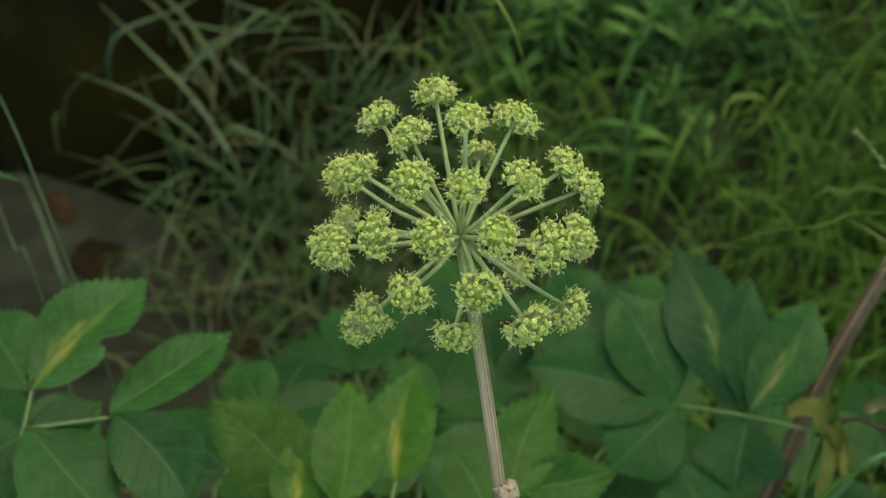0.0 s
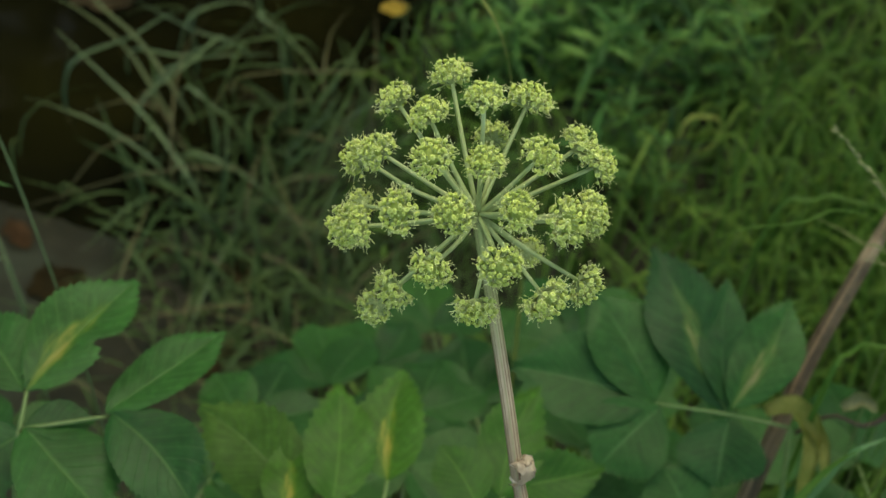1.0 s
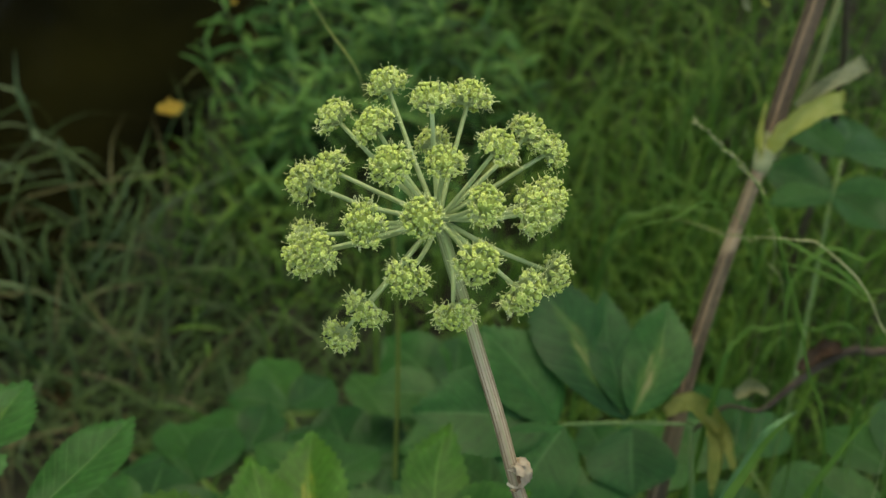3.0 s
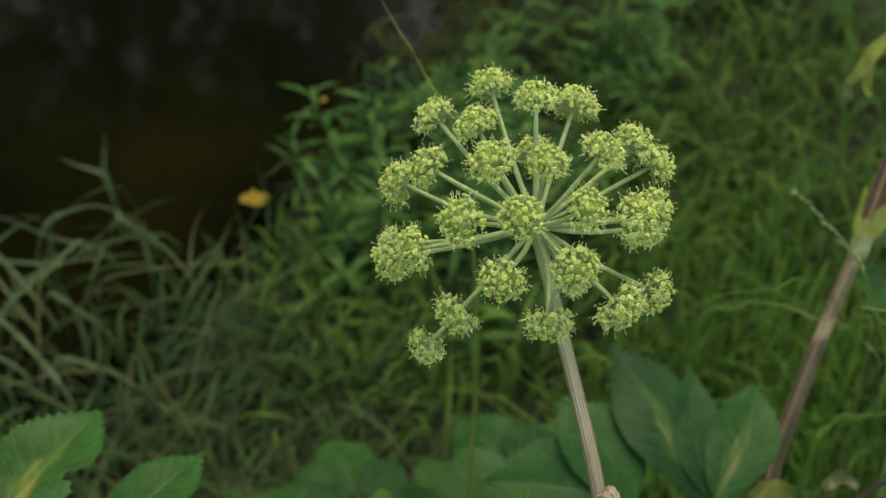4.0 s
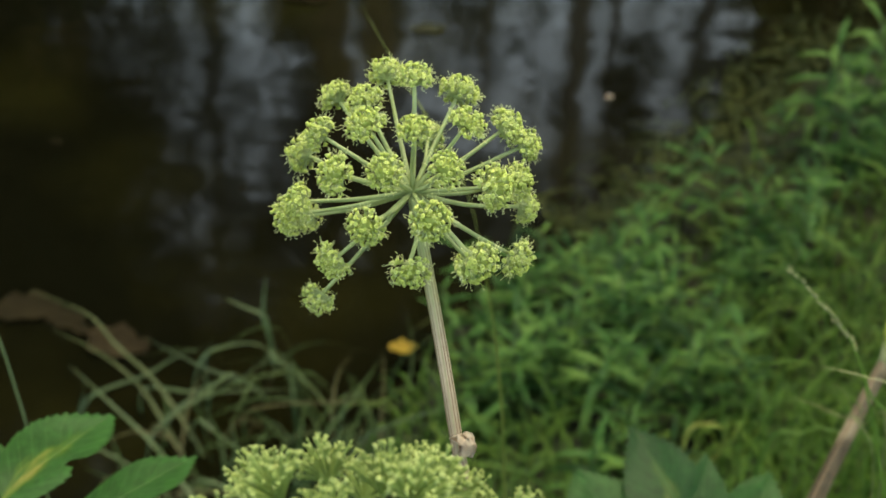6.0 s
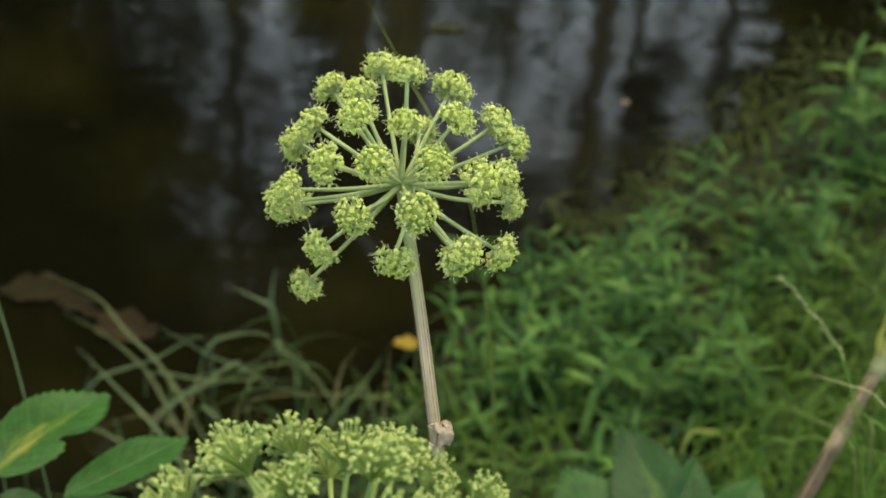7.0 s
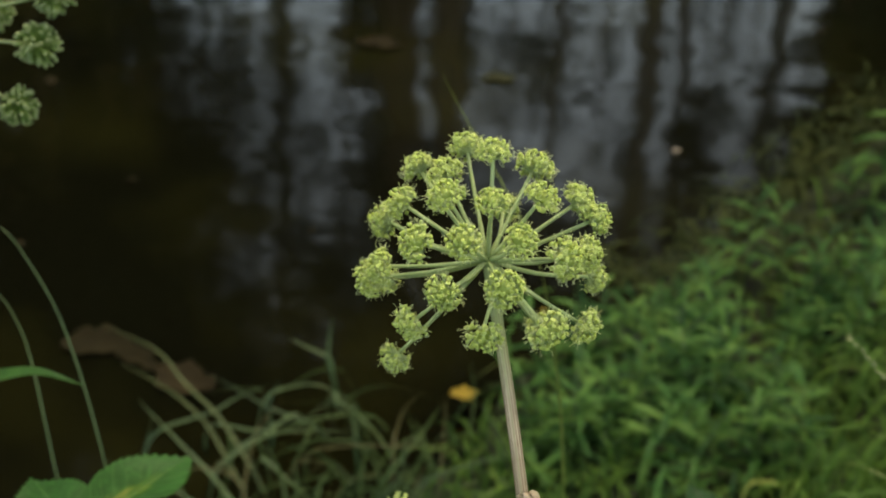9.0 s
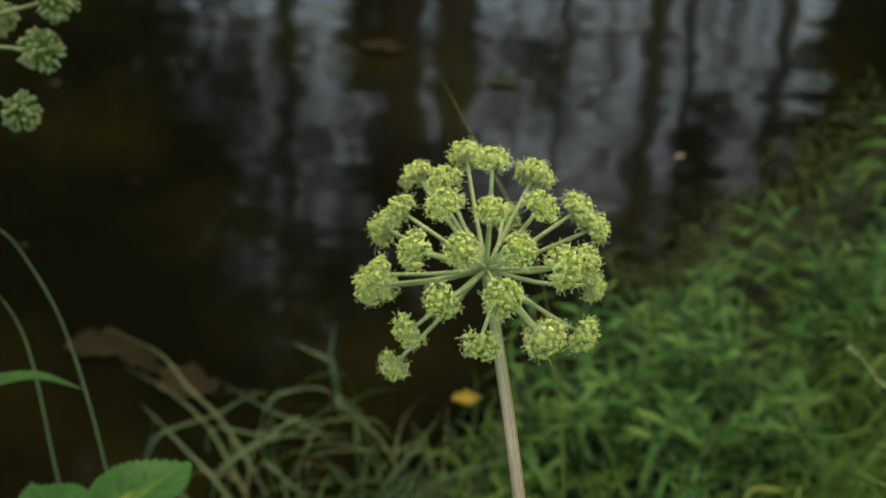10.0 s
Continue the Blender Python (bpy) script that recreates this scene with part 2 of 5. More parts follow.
M_LEAF_CY = leaf_material("angelica_leaf_light_blotched", (0.024, 0.084, 0.008), (0.046, 0.134, 0.016), (0.16, 0.3, 0.06), (0.26, 0.28, 0.03))
M_LEAF_O = leaf_material("angelica_leaf_olive", (0.026, 0.072, 0.01), (0.046, 0.108, 0.018), (0.1, 0.17, 0.05))
M_STALK = pbr("leaf_stalk", (0.08, 0.16, 0.04), (0.14, 0.2, 0.07), scale=120, rough=0.6, bump=0.2, vary=0.1)
M_HERB = pbr("herb_leaf", (0.026, 0.096, 0.023), (0.084, 0.202, 0.044), scale=90, rough=0.5, bump=0.15, vary=0.36, through_light=0.25, spec=0.2)
M_HERB_STEM = pbr("herb_stem", (0.08, 0.15, 0.04), (0.14, 0.18, 0.07), scale=150, rough=0.6, bump=0.1, vary=0.15)
M_GRASS = pbr("grass_blade", (0.044, 0.108, 0.018), (0.1, 0.185, 0.038), scale=60, rough=0.55, bump=0.1, vary=0.22, island=True, through_light=0.2, spec=0.15)
M_FINE = pbr("fine_grass", (0.05, 0.128, 0.018), (0.1, 0.195, 0.036), scale=60, rough=0.55, bump=0.1, vary=0.22, island=True, through_light=0.25, spec=0.15)
M_SEDGE = pbr("sedge_blade", (0.023, 0.05, 0.014), (0.05, 0.088, 0.03), scale=50, rough=0.5, bump=0.1, vary=0.22, through_light=0.15, spec=0.15)
M_PALE = pbr("pale_blade", (0.07, 0.1, 0.035), (0.14, 0.165, 0.065), scale=50, rough=0.6, bump=0.1, vary=0.1, through_light=0.15, spec=0.3)
M_GREYBLADE = pbr("grey_green_blade", (0.042, 0.08, 0.034), (0.078, 0.128, 0.055), scale=50, rough=0.5, bump=0.1, vary=0.2, through_light=0.15, spec=0.3)
M_FLOAT = pbr("floating_leaf", (0.028, 0.021, 0.011), (0.066, 0.05, 0.025), scale=40, rough=0.8, bump=0.4, vary=0.08, spec=0.1)
M_ROT = pbr("rotting_stem", (0.03, 0.02, 0.012), (0.085, 0.058, 0.038), scale=120, rough=0.8, bump=0.5, vary=0)
M_CURL = pbr("reddish_dry_leaf", (0.07, 0.035, 0.02), (0.16, 0.09, 0.055), scale=120, rough=0.8, bump=0.5, vary=0)
M_SPIKE = pbr("pale_spikelets", (0.18, 0.20, 0.085), (0.31, 0.31, 0.16), scale=200, rough=0.7, bump=0.2, vary=0.1, island=True)
M_OLIVE = pbr("olive_weed", (0.028, 0.042, 0.011), (0.062, 0.078, 0.022), scale=60, rough=0.6, bump=0.1, vary=0.25, island=True, through_light=0.15, spec=0.15)
M_SEED_RAY = pbr("seed_ray", (0.17, 0.215, 0.085), (0.26, 0.31, 0.145), scale=250, rough=0.6, bump=0.3, vary=0)
M_STRAW = pbr("straw_blade", (0.07, 0.07, 0.028), (0.15, 0.135, 0.06), scale=50, rough=0.6, bump=0.1, vary=0.25, through_light=0.15, spec=0.3)
M_DEADLEAF = pbr("brown_leaf", (0.03, 0.019, 0.008), (0.085, 0.052, 0.022), scale=40, rough=0.8, bump=0.4, vary=0.2, spec=0.1)
M_OCHRE = pbr("ochre_leaf", (0.42, 0.27, 0.03), (0.6, 0.42, 0.06), scale=40, rough=0.55, bump=0.2, vary=0.08)
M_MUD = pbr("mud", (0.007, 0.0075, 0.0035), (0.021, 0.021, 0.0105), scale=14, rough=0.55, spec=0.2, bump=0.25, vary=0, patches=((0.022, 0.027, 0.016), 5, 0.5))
M_BARK = pbr("bark", (0.24, 0.145, 0.075), (0.42, 0.28, 0.16), scale=12, rough=0.85, bump=0.5, vary=0.15, stretch=(1, 1, 0.2))
M_TREE = pbr("tree_leaf", (0.04, 0.056, 0.013), (0.08, 0.1, 0.024), scale=4, rough=0.6, bump=0, vary=0.2, island=True, through_light=0.2)

M_WATER = bpy.data.materials.new("dark_pond_water")
M_WATER.use_nodes = True
wt = M_WATER.node_tree
wb = wt.nodes["Principled BSDF"]
wb.inputs["Roughness"].default_value = 0.065
wb.inputs["IOR"].default_value = 1.38
wco = wt.nodes.new("ShaderNodeTexCoord")
wno = wt.nodes.new("ShaderNodeTexNoise")
wno.inputs["Scale"].default_value, wno.inputs["Detail"].default_value = 1.7, 4
wt.links.new(wco.outputs["Object"], wno.inputs["Vector"])
wra = wt.nodes.new("ShaderNodeValToRGB")
wra.color_ramp.elements[0].position, wra.color_ramp.elements[1].position = 0.48, 0.82
wra.color_ramp.elements[0].color, wra.color_ramp.elements[1].color = (0.0043, 0.0042, 0.002, 1), (0.0165, 0.0152, 0.0036, 1)
wt.links.new(wno.outputs[0], wra.inputs[0])
wt.links.new(wra.outputs[0], wb.inputs["Base Color"])
wrip = wt.nodes.new("ShaderNodeTexNoise")
wrip.inputs["Scale"].default_value, wrip.inputs["Detail"].default_value = 4.4, 1.8
wmp = wt.nodes.new("ShaderNodeMapping")
wmp.inputs["Scale"].default_value = (0.7, 1.0, 1.0)
wt.links.new(wco.outputs["Object"], wmp.inputs[0])
wt.links.new(wmp.outputs[0], wrip.inputs["Vector"])
wbp = wt.nodes.new("ShaderNodeBump")
wbp.inputs["Strength"].default_value, wbp.inputs["Distance"].default_value = 0.26, 0.011
wt.links.new(wrip.outputs[0], wbp.inputs["Height"])
wt.links.new(wbp.outputs[0], wb.inputs["Normal"])


# ---- building blocks ----
def part(name, bm, material, parent=None, label="", smooth=True):
    """Links a bmesh as one mesh object, under a parent where there is one."""
    me = bpy.data.meshes.new(name)
    bm.to_mesh(me)
    bm.free()
    for m in (material if isinstance(material, (list, tuple)) else [material]):
        me.materials.append(m)
    if smooth:
        me.polygons.foreach_set("use_smooth", [True] * len(me.polygons))
    ob = new(name, me)
    if parent is not None:
        ob.parent = parent
    if label:
        tagged(ob, label)
    return ob


def piece(name, mesh, parent, m):
    """One more object on a shared mesh."""
    ob = new(name, mesh)
    ob.parent = parent
    ob.matrix_basis = m
    return ob


def smooth_line(pts, n):
    """n points along a Catmull-Rom line through pts."""
    p = [Vector(q) for q in pts]
    p = [2 * p[0] - p[1], *p, 2 * p[-1] - p[-2]]
    out = []
    for i in range(n):
        s = i / (n - 1) * (len(p) - 3)
        k = min(int(s), len(p) - 4)
        t = s - k
        a, b, c, d = p[k:k + 4]
        out.append(0.5 * ((2 * b) + (c - a) * t + (2 * a - 5 * b + 4 * c - d) * t * t + (3 * b - a - 3 * c + d) * t ** 3))
    return out


def tube(bm, pts, radius, sides=8, ridge=0.0, cap=True, stripes=None):
    """A tube along pts. radius: number or function of 0..1; ridge: depth of lengthwise grooves as a share of the radius."""
    pts = [Vector(p) for p in pts]
    n = len(pts)
    side = None
    rings = []
    for i, p in enumerate(pts):
        d = (pts[min(i + 1, n - 1)] - pts[max(i - 1, 0)]).normalized()
        if side is None:
            side = d.orthogonal().normalized()
        side = (side - d * side.dot(d)).normalized()
        up = d.cross(side)
        r = radius(i / (n - 1)) if callable(radius) else radius
        ring = []
        for k in range(sides):
            a = 2 * math.pi * k / sides
            rr = r * (1 - (ridge if k % 2 else 0))
            ring.append(bm.verts.new(p + side * (rr * math.cos(a)) + up * (rr * math.sin(a))))
        rings.append(ring)
    for a, b in zip(rings, rings[1:]):
        for k in range(sides):
            f = bm.faces.new((a[k], a[(k + 1) % sides], b[(k + 1) % sides], b[k]))
            if stripes:
                f.material_index = stripes[k % len(stripes)]
    if cap:
        bm.faces.new(rings[0][::-1])
        bm.faces.new(rings[-1])


def ribbon(bm, pts, width, fold=0.25, up=Vector((0, 0, 1)), twist=0.0):
    """A grass blade along pts: V-shaped across, tapering to its tip. width: full width at the widest place."""
    pts = [Vector(p) for p in pts]
    n = len(pts)
    rows = []
    for i, p in enumerate(pts):
        d = (pts[min(i + 1, n - 1)] - pts[max(i - 1, 0)]).normalized()
        s = d.cross(up)
        s = s.normalized() if s.length > 1e-4 else d.orthogonal().normalized()
        if twist:
            s = Matrix.Rotation(twist * i / n, 3, d) @ s
        nrm = s.cross(d)
        u = i / (n - 1)
        w = width * 0.5 * min(1, 0.45 + 2.2 * u) * (1 - u ** 2.2) + 0.0002
        rows.append((bm.verts.new(p - s * w + nrm * w * fold), bm.verts.new(p), bm.verts.new(p + s * w + nrm * w * fold)))
    for a, b in zip(rows, rows[1:]):
        bm.faces.new((a[0], a[1], b[1], b[0]))
        bm.faces.new((a[1], a[2], b[2], b[1]))


def frame_of(z, x=None):
    """Rotation whose z axis is z, and whose x axis lies as near to x as it can."""
    z = Vector(z).normalized()
    x = Vector(x) if x is not None else z.orthogonal()
    x = (x - z * x.dot(z))
    x = x.normalized() if x.length > 1e-5 else z.orthogonal().normalized()
    y = z.cross(x)
    return Matrix((x, y, z)).transposed().to_4x4()


# ---- ground, water, far bank ----
SHORE = [(-60, 0.2), (-3, 0.4), (-1.6, 0.7), (-1.1, 0.95), (-0.9, 1.15), (-0.7, 1.5), (-0.58, 1.62), (-0.44, 1.68), (-0.1, 1.72), (0.06, 1.82), (0.17, 1.98), (0.36, 2.22),
         (0.56, 2.5), (0.8, 2.85), (1.5, 3.4), (4, 3.8), (60, 5)]


def shore_y(x):
    return float(np.interp(x, [p[0] for p in SHORE], [p[1] for p in SHORE]))


def step01(a, b, x):
    t = min(1, max(0, (x - a) / (b - a)))
    return t * t * (3 - 2 * t)


def ground_z(x, y):
    inland = shore_y(x) - y
    wob = noise.noise(Vector((x * 3.1, y * 3.1, 0))) * 0.02 + noise.noise(Vector((x * 9, y * 9, 3))) * 0.008
    z = 0.004 + 0.05 * step01(0.0, 0.5, inland) + 0.33 * step01(0.7, 2.6, inland) + wob * step01(-0.1, 0.2, inland)
    wet = step01(0.05, -0.25, x) * step01(0.55, 0.95, y)
    z = z * (1 - wet) + (0.007 - 0.03 * step01(1.06, 1.42, y + 7.0 * wob - 0.22 * step01(-0.45, -0.1, x)) + wob * 0.25) * wet
    z -= 0.5 * step01(0.0, 1.2, -inland) + 0.02 * step01(0, 0.1, -inland)
    z += 2.0 * step01(9.0, 13.0, y)
    return z


def axis(lo, hi, step, far):
    a = list(np.arange(lo, hi + 1e-6, step))
    s, left, right = step, lo, hi
    while left > -far or right < far:
        s *= 1.5
        left, right = left - s, right + s
        a = [max(left, -far)] + a + [min(right, far)]
    return sorted(set(float(round(v, 4)) for v in a))


def build_ground():
    xs, ys = axis(-1.6, 1.8, 0.045, 400), axis(-0.6, 3.2, 0.045, 400)
    verts = [(x, y, ground_z(x, y)) for y in ys for x in xs]
    nx = len(xs)
    faces = [(j * nx + i, j * nx + i + 1, (j + 1) * nx + i + 1, (j + 1) * nx + i) for j in range(len(ys) - 1) for i in range(nx - 1)]
    me = bpy.data.meshes.new("ground")
    me.from_pydata(verts, [], faces)
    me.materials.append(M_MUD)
    me.polygons.foreach_set("use_smooth", [True] * len(me.polygons))
    tagged(new("ground", me), "dark wet muddy bank under the plants", "ground", kind="structure")


build_ground()
bm = bmesh.new()
bmesh.ops.create_grid(bm, x_segments=8, y_segments=8, size=60)
water = part("water", bm, M_WATER)
water.location = (0, 40, 0.0)
tagged(water, "still dark brown pond water mirroring trees and sky", "water", kind="structure")


def tree(x, y, height, radius, crown_lo, crown_r, seed, leaves=1500, lean=0.0, label="tall tree on the far bank with a dark crown", leaf=0.2):
    rng = random.Random(seed)
    base = ground_z(x, y) - 0.1
    t = new("tree")
    t.location = (x, y, base)
    tagged(t, label, "tree", "trees on the far bank")
    bm = bmesh.new()
    line = smooth_line([(0, 0, 0), (lean * 0.3 + rng.uniform(-.1, .1), 0, height * 0.35), (lean * 0.7, rng.uniform(-.2, .2), height * 0.7), (lean, 0, height)], 12)
    tube(bm, line, lambda u: radius * (1 - 0.75 * u), 8)
    limbs = []
    for i in range(9):
        u = rng.uniform(max(0.3, crown_lo / height), 0.95)
        p = line[int(u * 11)]
        a = rng.uniform(0, 6.28)
        q = p + Vector((math.cos(a), math.sin(a), rng.uniform(0.15, 0.6))) * crown_r * rng.uniform(0.5, 0.9)
        limbs.append(q)
        tube(bm, [p, (p + q) / 2 + Vector((0, 0, 0.15)), q], lambda v: radius * 0.3 * (1 - 0.8 * v), 5)
    part("trunk", bm, M_BARK, t)
    verts, faces = [], []
    clumps = [q + Vector((rng.gauss(0, .3), rng.gauss(0, .3), rng.gauss(0, .3))) * crown_r * 0.5 for q in limbs for _ in range(4)]
    clumps += [Vector((lean * 0.8 + rng.gauss(0, .55) * crown_r, rng.gauss(0, .5) * crown_r, rng.uniform(crown_lo, height + 0.6))) for _ in range(26)]
    for i in range(leaves):
        c = rng.choice(clumps)
        p = c + Vector((rng.gauss(0, 1), rng.gauss(0, 1), rng.gauss(0, 0.8))) * crown_r * 0.16
        if p.z < crown_lo * 0.92:
            continue
        r = Euler((rng.uniform(-0.9, 0.9), rng.uniform(-0.9, 0.9), rng.uniform(0, 6.28))).to_matrix()
        s = leaf * rng.uniform(0.6, 1.3)
        k = len(verts)
        verts += [p + r @ Vector(v) * s for v in ((-0.5, 0, 0), (0, -0.28, 0.05), (0.6, 0, -0.08), (0, 0.28, 0.05))]
        faces += [(k, k + 1, k + 2), (k, k + 2, k + 3)]
    me = bpy.data.meshes.new("crown")
    me.from_pydata(verts, [], faces)
    me.materials.append(M_TREE)
    cr = new("crown", me)
    cr.parent = t
    return t


# trunks stand clear up to about 5 m with open sky between them; crowns close above, thickets to either side
for i, (x, y, r) in enumerate([(-0.05, 11.4, 0.05), (0.73, 11.0, 0.11), (1.02, 12.2, 0.07), (-1.0, 11.2, 0.16), (-1.5, 11.6, 0.2), (-2.55, 12.3, 0.1), (-2.05, 12.1, 0.03), (-3.45, 11.0, 0.12), (2.3, 11.5, 0.12), (-0.98, 13.2, 0.1), (2.0, 13.0, 0.1)]):
    tree(x, y, 15.5 + (i * 37 % 5) * 0.6, r, (3.2 if x < -0.8 else 6.8) - 0.25 * (i % 3), 2.6, 50 + i, 7000 if x < -0.8 else 4200)
for i, (x, y, h, r) in enumerate([(-2.7, 10.6, 2.3, 0.8), (-3.85, 11.0, 7.0, 1.0), (-4.4, 10.9, 8.0, 1.1), (-4.9, 10.8, 7.5, 1.3), (-6.2, 11.2, 18.5, 2.3), (-5.3, 11.0, 17.0, 2.0), (-7.8, 10, 18, 2.4), (-10, 10, 13, 2.4), (-13, 10, 13, 2.4), (-4.4, 12.5, 18.5, 2.6), (-2.35, 11.2, 2.5, 0.5),
                                  (2.22, 10.9, 4.6, 0.35), (2.65, 10.7, 6.6, 0.6), (2.5, 11.0, 7.5, 0.5), (3.0, 10.9, 7.0, 0.8), (2.8, 11.6, 9.0, 0.75), (-3.05, 10.8, 2.4, 0.6), (3.7, 11.0, 7.5, 1.2), (4.9, 11.2, 8.5, 1.5), (6.6, 11.5, 12, 2.0), (9, 11, 13, 2.3), (12, 11, 13, 2.4), (-1.55, 12.6, 4.4, 0.5)]):
    tree(x, y, h, 0.12, 0.2, r, 80 + i, 8000 if h > 15 else 4200 if x > -2 or h > 10 else int((3200 if x < -3.2 else 1100) * r), label="broad leafy tree on the far bank with a low crown", leaf=0.22)
for i, (x, y, h, lo, n) in enumerate([(1.32, 12.0, 5.0, 3.5, 700), (-2.75, 11.3, 6.4, 2.6, 650), (-2.1, 11.9, 6.0, 2.4, 600), (-3.5, 12.2, 7.0, 2.4, 900), (0.38, 11.7, 6.5, 2.6, 330), (1.4, 12.1, 6.5, 2.6, 420), (-0.45, 11.8, 6.2, 2.8, 300), (0.3, 13.2, 4.6, 1.4, 420), (1.2, 13.4, 4.8, 1.4, 420), (1.8, 13.2, 4.6, 1.6, 420), (-0.5, 13.6, 4.6, 1.6, 420)]):
    tree(x, y, h, 0.016, lo, 0.3 if lo > 3 else 0.75, 150 + i, n, label="slender sapling with sparse leaves on the far bank", leaf=0.13)
# unseen trees to the sides, added to block part of the sky light
for i, (x, y, h) in enumerate([(-4.2, -0.5, 9), (4.0, -0.8, 10), (-5.0, 3.0, 11), (4.8, 2.6, 10), (-6.5, 6.0, 13)]):
    tree(x, y, h, 0.14, 3.4, 2.5, 120 + i, 2400, label="unseen leafy tree on the near bank, added for shade").pop("group", None)


# ---- umbels ----
def floret(bm, m, rng, size=0.0023):
    """A small flower: a green cup under a pale two-lobed ring with a sunken green middle. Material 0 the cup and middle, 1 the ring."""
    n = 8
    prof = [(0.14, -0.6), (0.34, -0.28), (0.5, 0.0), (0.5, 0.16), (0.37, 0.26)]
    rings = []
    lob, deep, dip = rng.uniform(0, 6.28), rng.uniform(0.06, 0.24), rng.uniform(-0.02, 0.3)
    for r, z in prof[:5] + [(0.22, 0.18 + 0.2 * dip), (0.1, dip)]:
        ring = []
        for k in range(n):
            a = 2 * math.pi * k / n
            rr = r * (1 + deep * math.cos(2 * a + lob))
            ring.append(bm.verts.new(m @ Vector((rr * math.cos(a) * size, rr * math.sin(a) * size, z * size))))
        rings.append(ring)
    for j in range(len(rings) - 1):
        for k in range(n):
            f = bm.faces.new((rings[j][k], rings[j][(k + 1) % n], rings[j + 1][(k + 1) % n], rings[j + 1][k]))
            f.material_index = 1 if j in (1, 2, 3, 4) else 0
    bm.faces.new(rings[-1]).material_index = 0


def umbellet_meshes(seed, n=46, radius=0.0088, spread=1.85, style="flower"):
    """Meshes of one umbellet with its base at the origin and its axis along z: stalks, florets and stamens."""
    rng = random.Random(seed)
    bs, bf, bt = bmesh.new(), bmesh.new(), bmesh.new()
    centre = Vector((0, 0, radius * (0.42 if style == "flower" else 0.3)))
    inner = 26 if style == "flower" else 0
    if style == "flower":
        # the close-set bases of the flowers make a lumpy green core
        core = bmesh.ops.create_icosphere(bf, subdivisions=3, radius=radius * 0.56, matrix=Matrix.Translation(centre * 1.3))["verts"]
        for v in core:
            d = v.co - centre * 1.3
            v.co = centre * 1.3 + Vector((d.x, d.y, d.z * (0.85 if d.z > 0 else 0.35))) * (1 + 0.22 * noise.noise(v.co * 900 + Vector((seed, 0, 0))))
    for i in range(n + inner):
        k = i if i < n else i - n
        u = (k + 0.5) / (n if i < n else inner)
        th = spread * math.sqrt(u) * rng.uniform(0.88, 1.12)
        ph = k * 2.39996 + rng.uniform(-0.35, 0.35)
        d = Vector((math.sin(th) * math.cos(ph), math.sin(th) * math.sin(ph), math.cos(th) * (0.92 if style == "flower" else 1.0)))
        p = centre + d * radius * (rng.uniform(0.62, 1.12) if style == "bud" else rng.uniform(0.88, 1.14) if i < n else rng.uniform(0.64, 0.78))
        tube(bs, [(0, 0, 0), Vector((0, 0, 0.001)) + p * 0.35 + d * 0.0004, p - d * 0.0009], {"flower": 0.00028, "bud": 0.0003, "seed": 0.0005}[style], 4, cap=False)
        m = Matrix.Translation(p) @ frame_of(d + Vector((rng.gauss(0, .2), rng.gauss(0, .2), rng.gauss(0, .2))))
        if style == "flower":
            floret(bf, m, rng, (0.0021 if i < n else 0.0017) * rng.uniform(0.8, 1.15))
            for _ in range(rng.choice((1, 1, 2, 2)) if th > 0.9 else rng.choice((0, 0, 0, 1, 1))):
                a = rng.uniform(0, 6.28)
                q = m @ Vector((math.cos(a) * 0.0011, math.sin(a) * 0.0011, 0))
                e = m @ Vector((math.cos(a) * 0.0026, math.sin(a) * 0.0026, rng.uniform(0.0002, 0.0018)))
                tip = e + d * rng.uniform(0.0002, 0.0014) + Vector((rng.gauss(0, 1), rng.gauss(0, 1), rng.gauss(0, 1))) * 0.0004
                tube(bt, [q, e, tip], 0.0001, 3, cap=False)
                bmesh.ops.create_icosphere(bt, subdivisions=1, radius=0.00024, matrix=Matrix.Translation(tip))
        else:
            # closed buds or young fruits: ovals with a pale crown of two or three knobs
            k = 6
            m = m @ Matrix.Scale(rng.uniform(0.75, 1.2), 4)
            L, R = (0.0018, 0.0006) if style == "bud" else (0.0034, 0.0012)
            rings = [[bf.verts.new(m @ Vector((R * r * math.cos(6.2832 * j / k), R * r * math.sin(6.2832 * j / k), L * (z - 0.5)))) for j in range(k)]
                     for r, z in ((0.35, 0), (0.75, 0.25), (1.0, 0.55), (0.95, 0.78), (0.45, 1.0))]
            for a, c in zip(rings, rings[1:]):
                for j in range(k):
                    f = bf.faces.new((a[j], a[(j + 1) % k], c[(j + 1) % k], c[j]))
                    f.material_index = 1 if c in rings[-2:] else 0
            bf.faces.new(rings[-1]).material_index = 1
            for _ in range(3 if style == "bud" else 2):
                g = len(bf.verts)
                kn = bmesh.ops.create_icosphere(bf, subdivisions=1, radius=0.00042 if style == "bud" else 0.0006, matrix=m @ Matrix.Translation((rng.uniform(-1, 1) * 0.0007, rng.uniform(-1, 1) * 0.0007, L * 0.5)))
                for v in kn["verts"]:
                    for f in v.link_faces:
                        f.material_index = 1
    out = []
    for nm, b, mats in (("umbellet", bs, [{"flower": M_RAY, "bud": M_BUD_STALK, "seed": M_SEED}[style]]), ("flower_head", bf, {"flower": [M_FLORET, M_DISC], "bud": [M_BUD_STALK, M_BUD], "seed": [M_SEED, M_SEED_RAY]}[style]), ("stamen_fringe", bt, [M_STAMEN])):
        me = bpy.data.meshes.new(nm)
        b.to_mesh(me)
        b.free()
        for mm in mats:
            me.materials.append(mm)
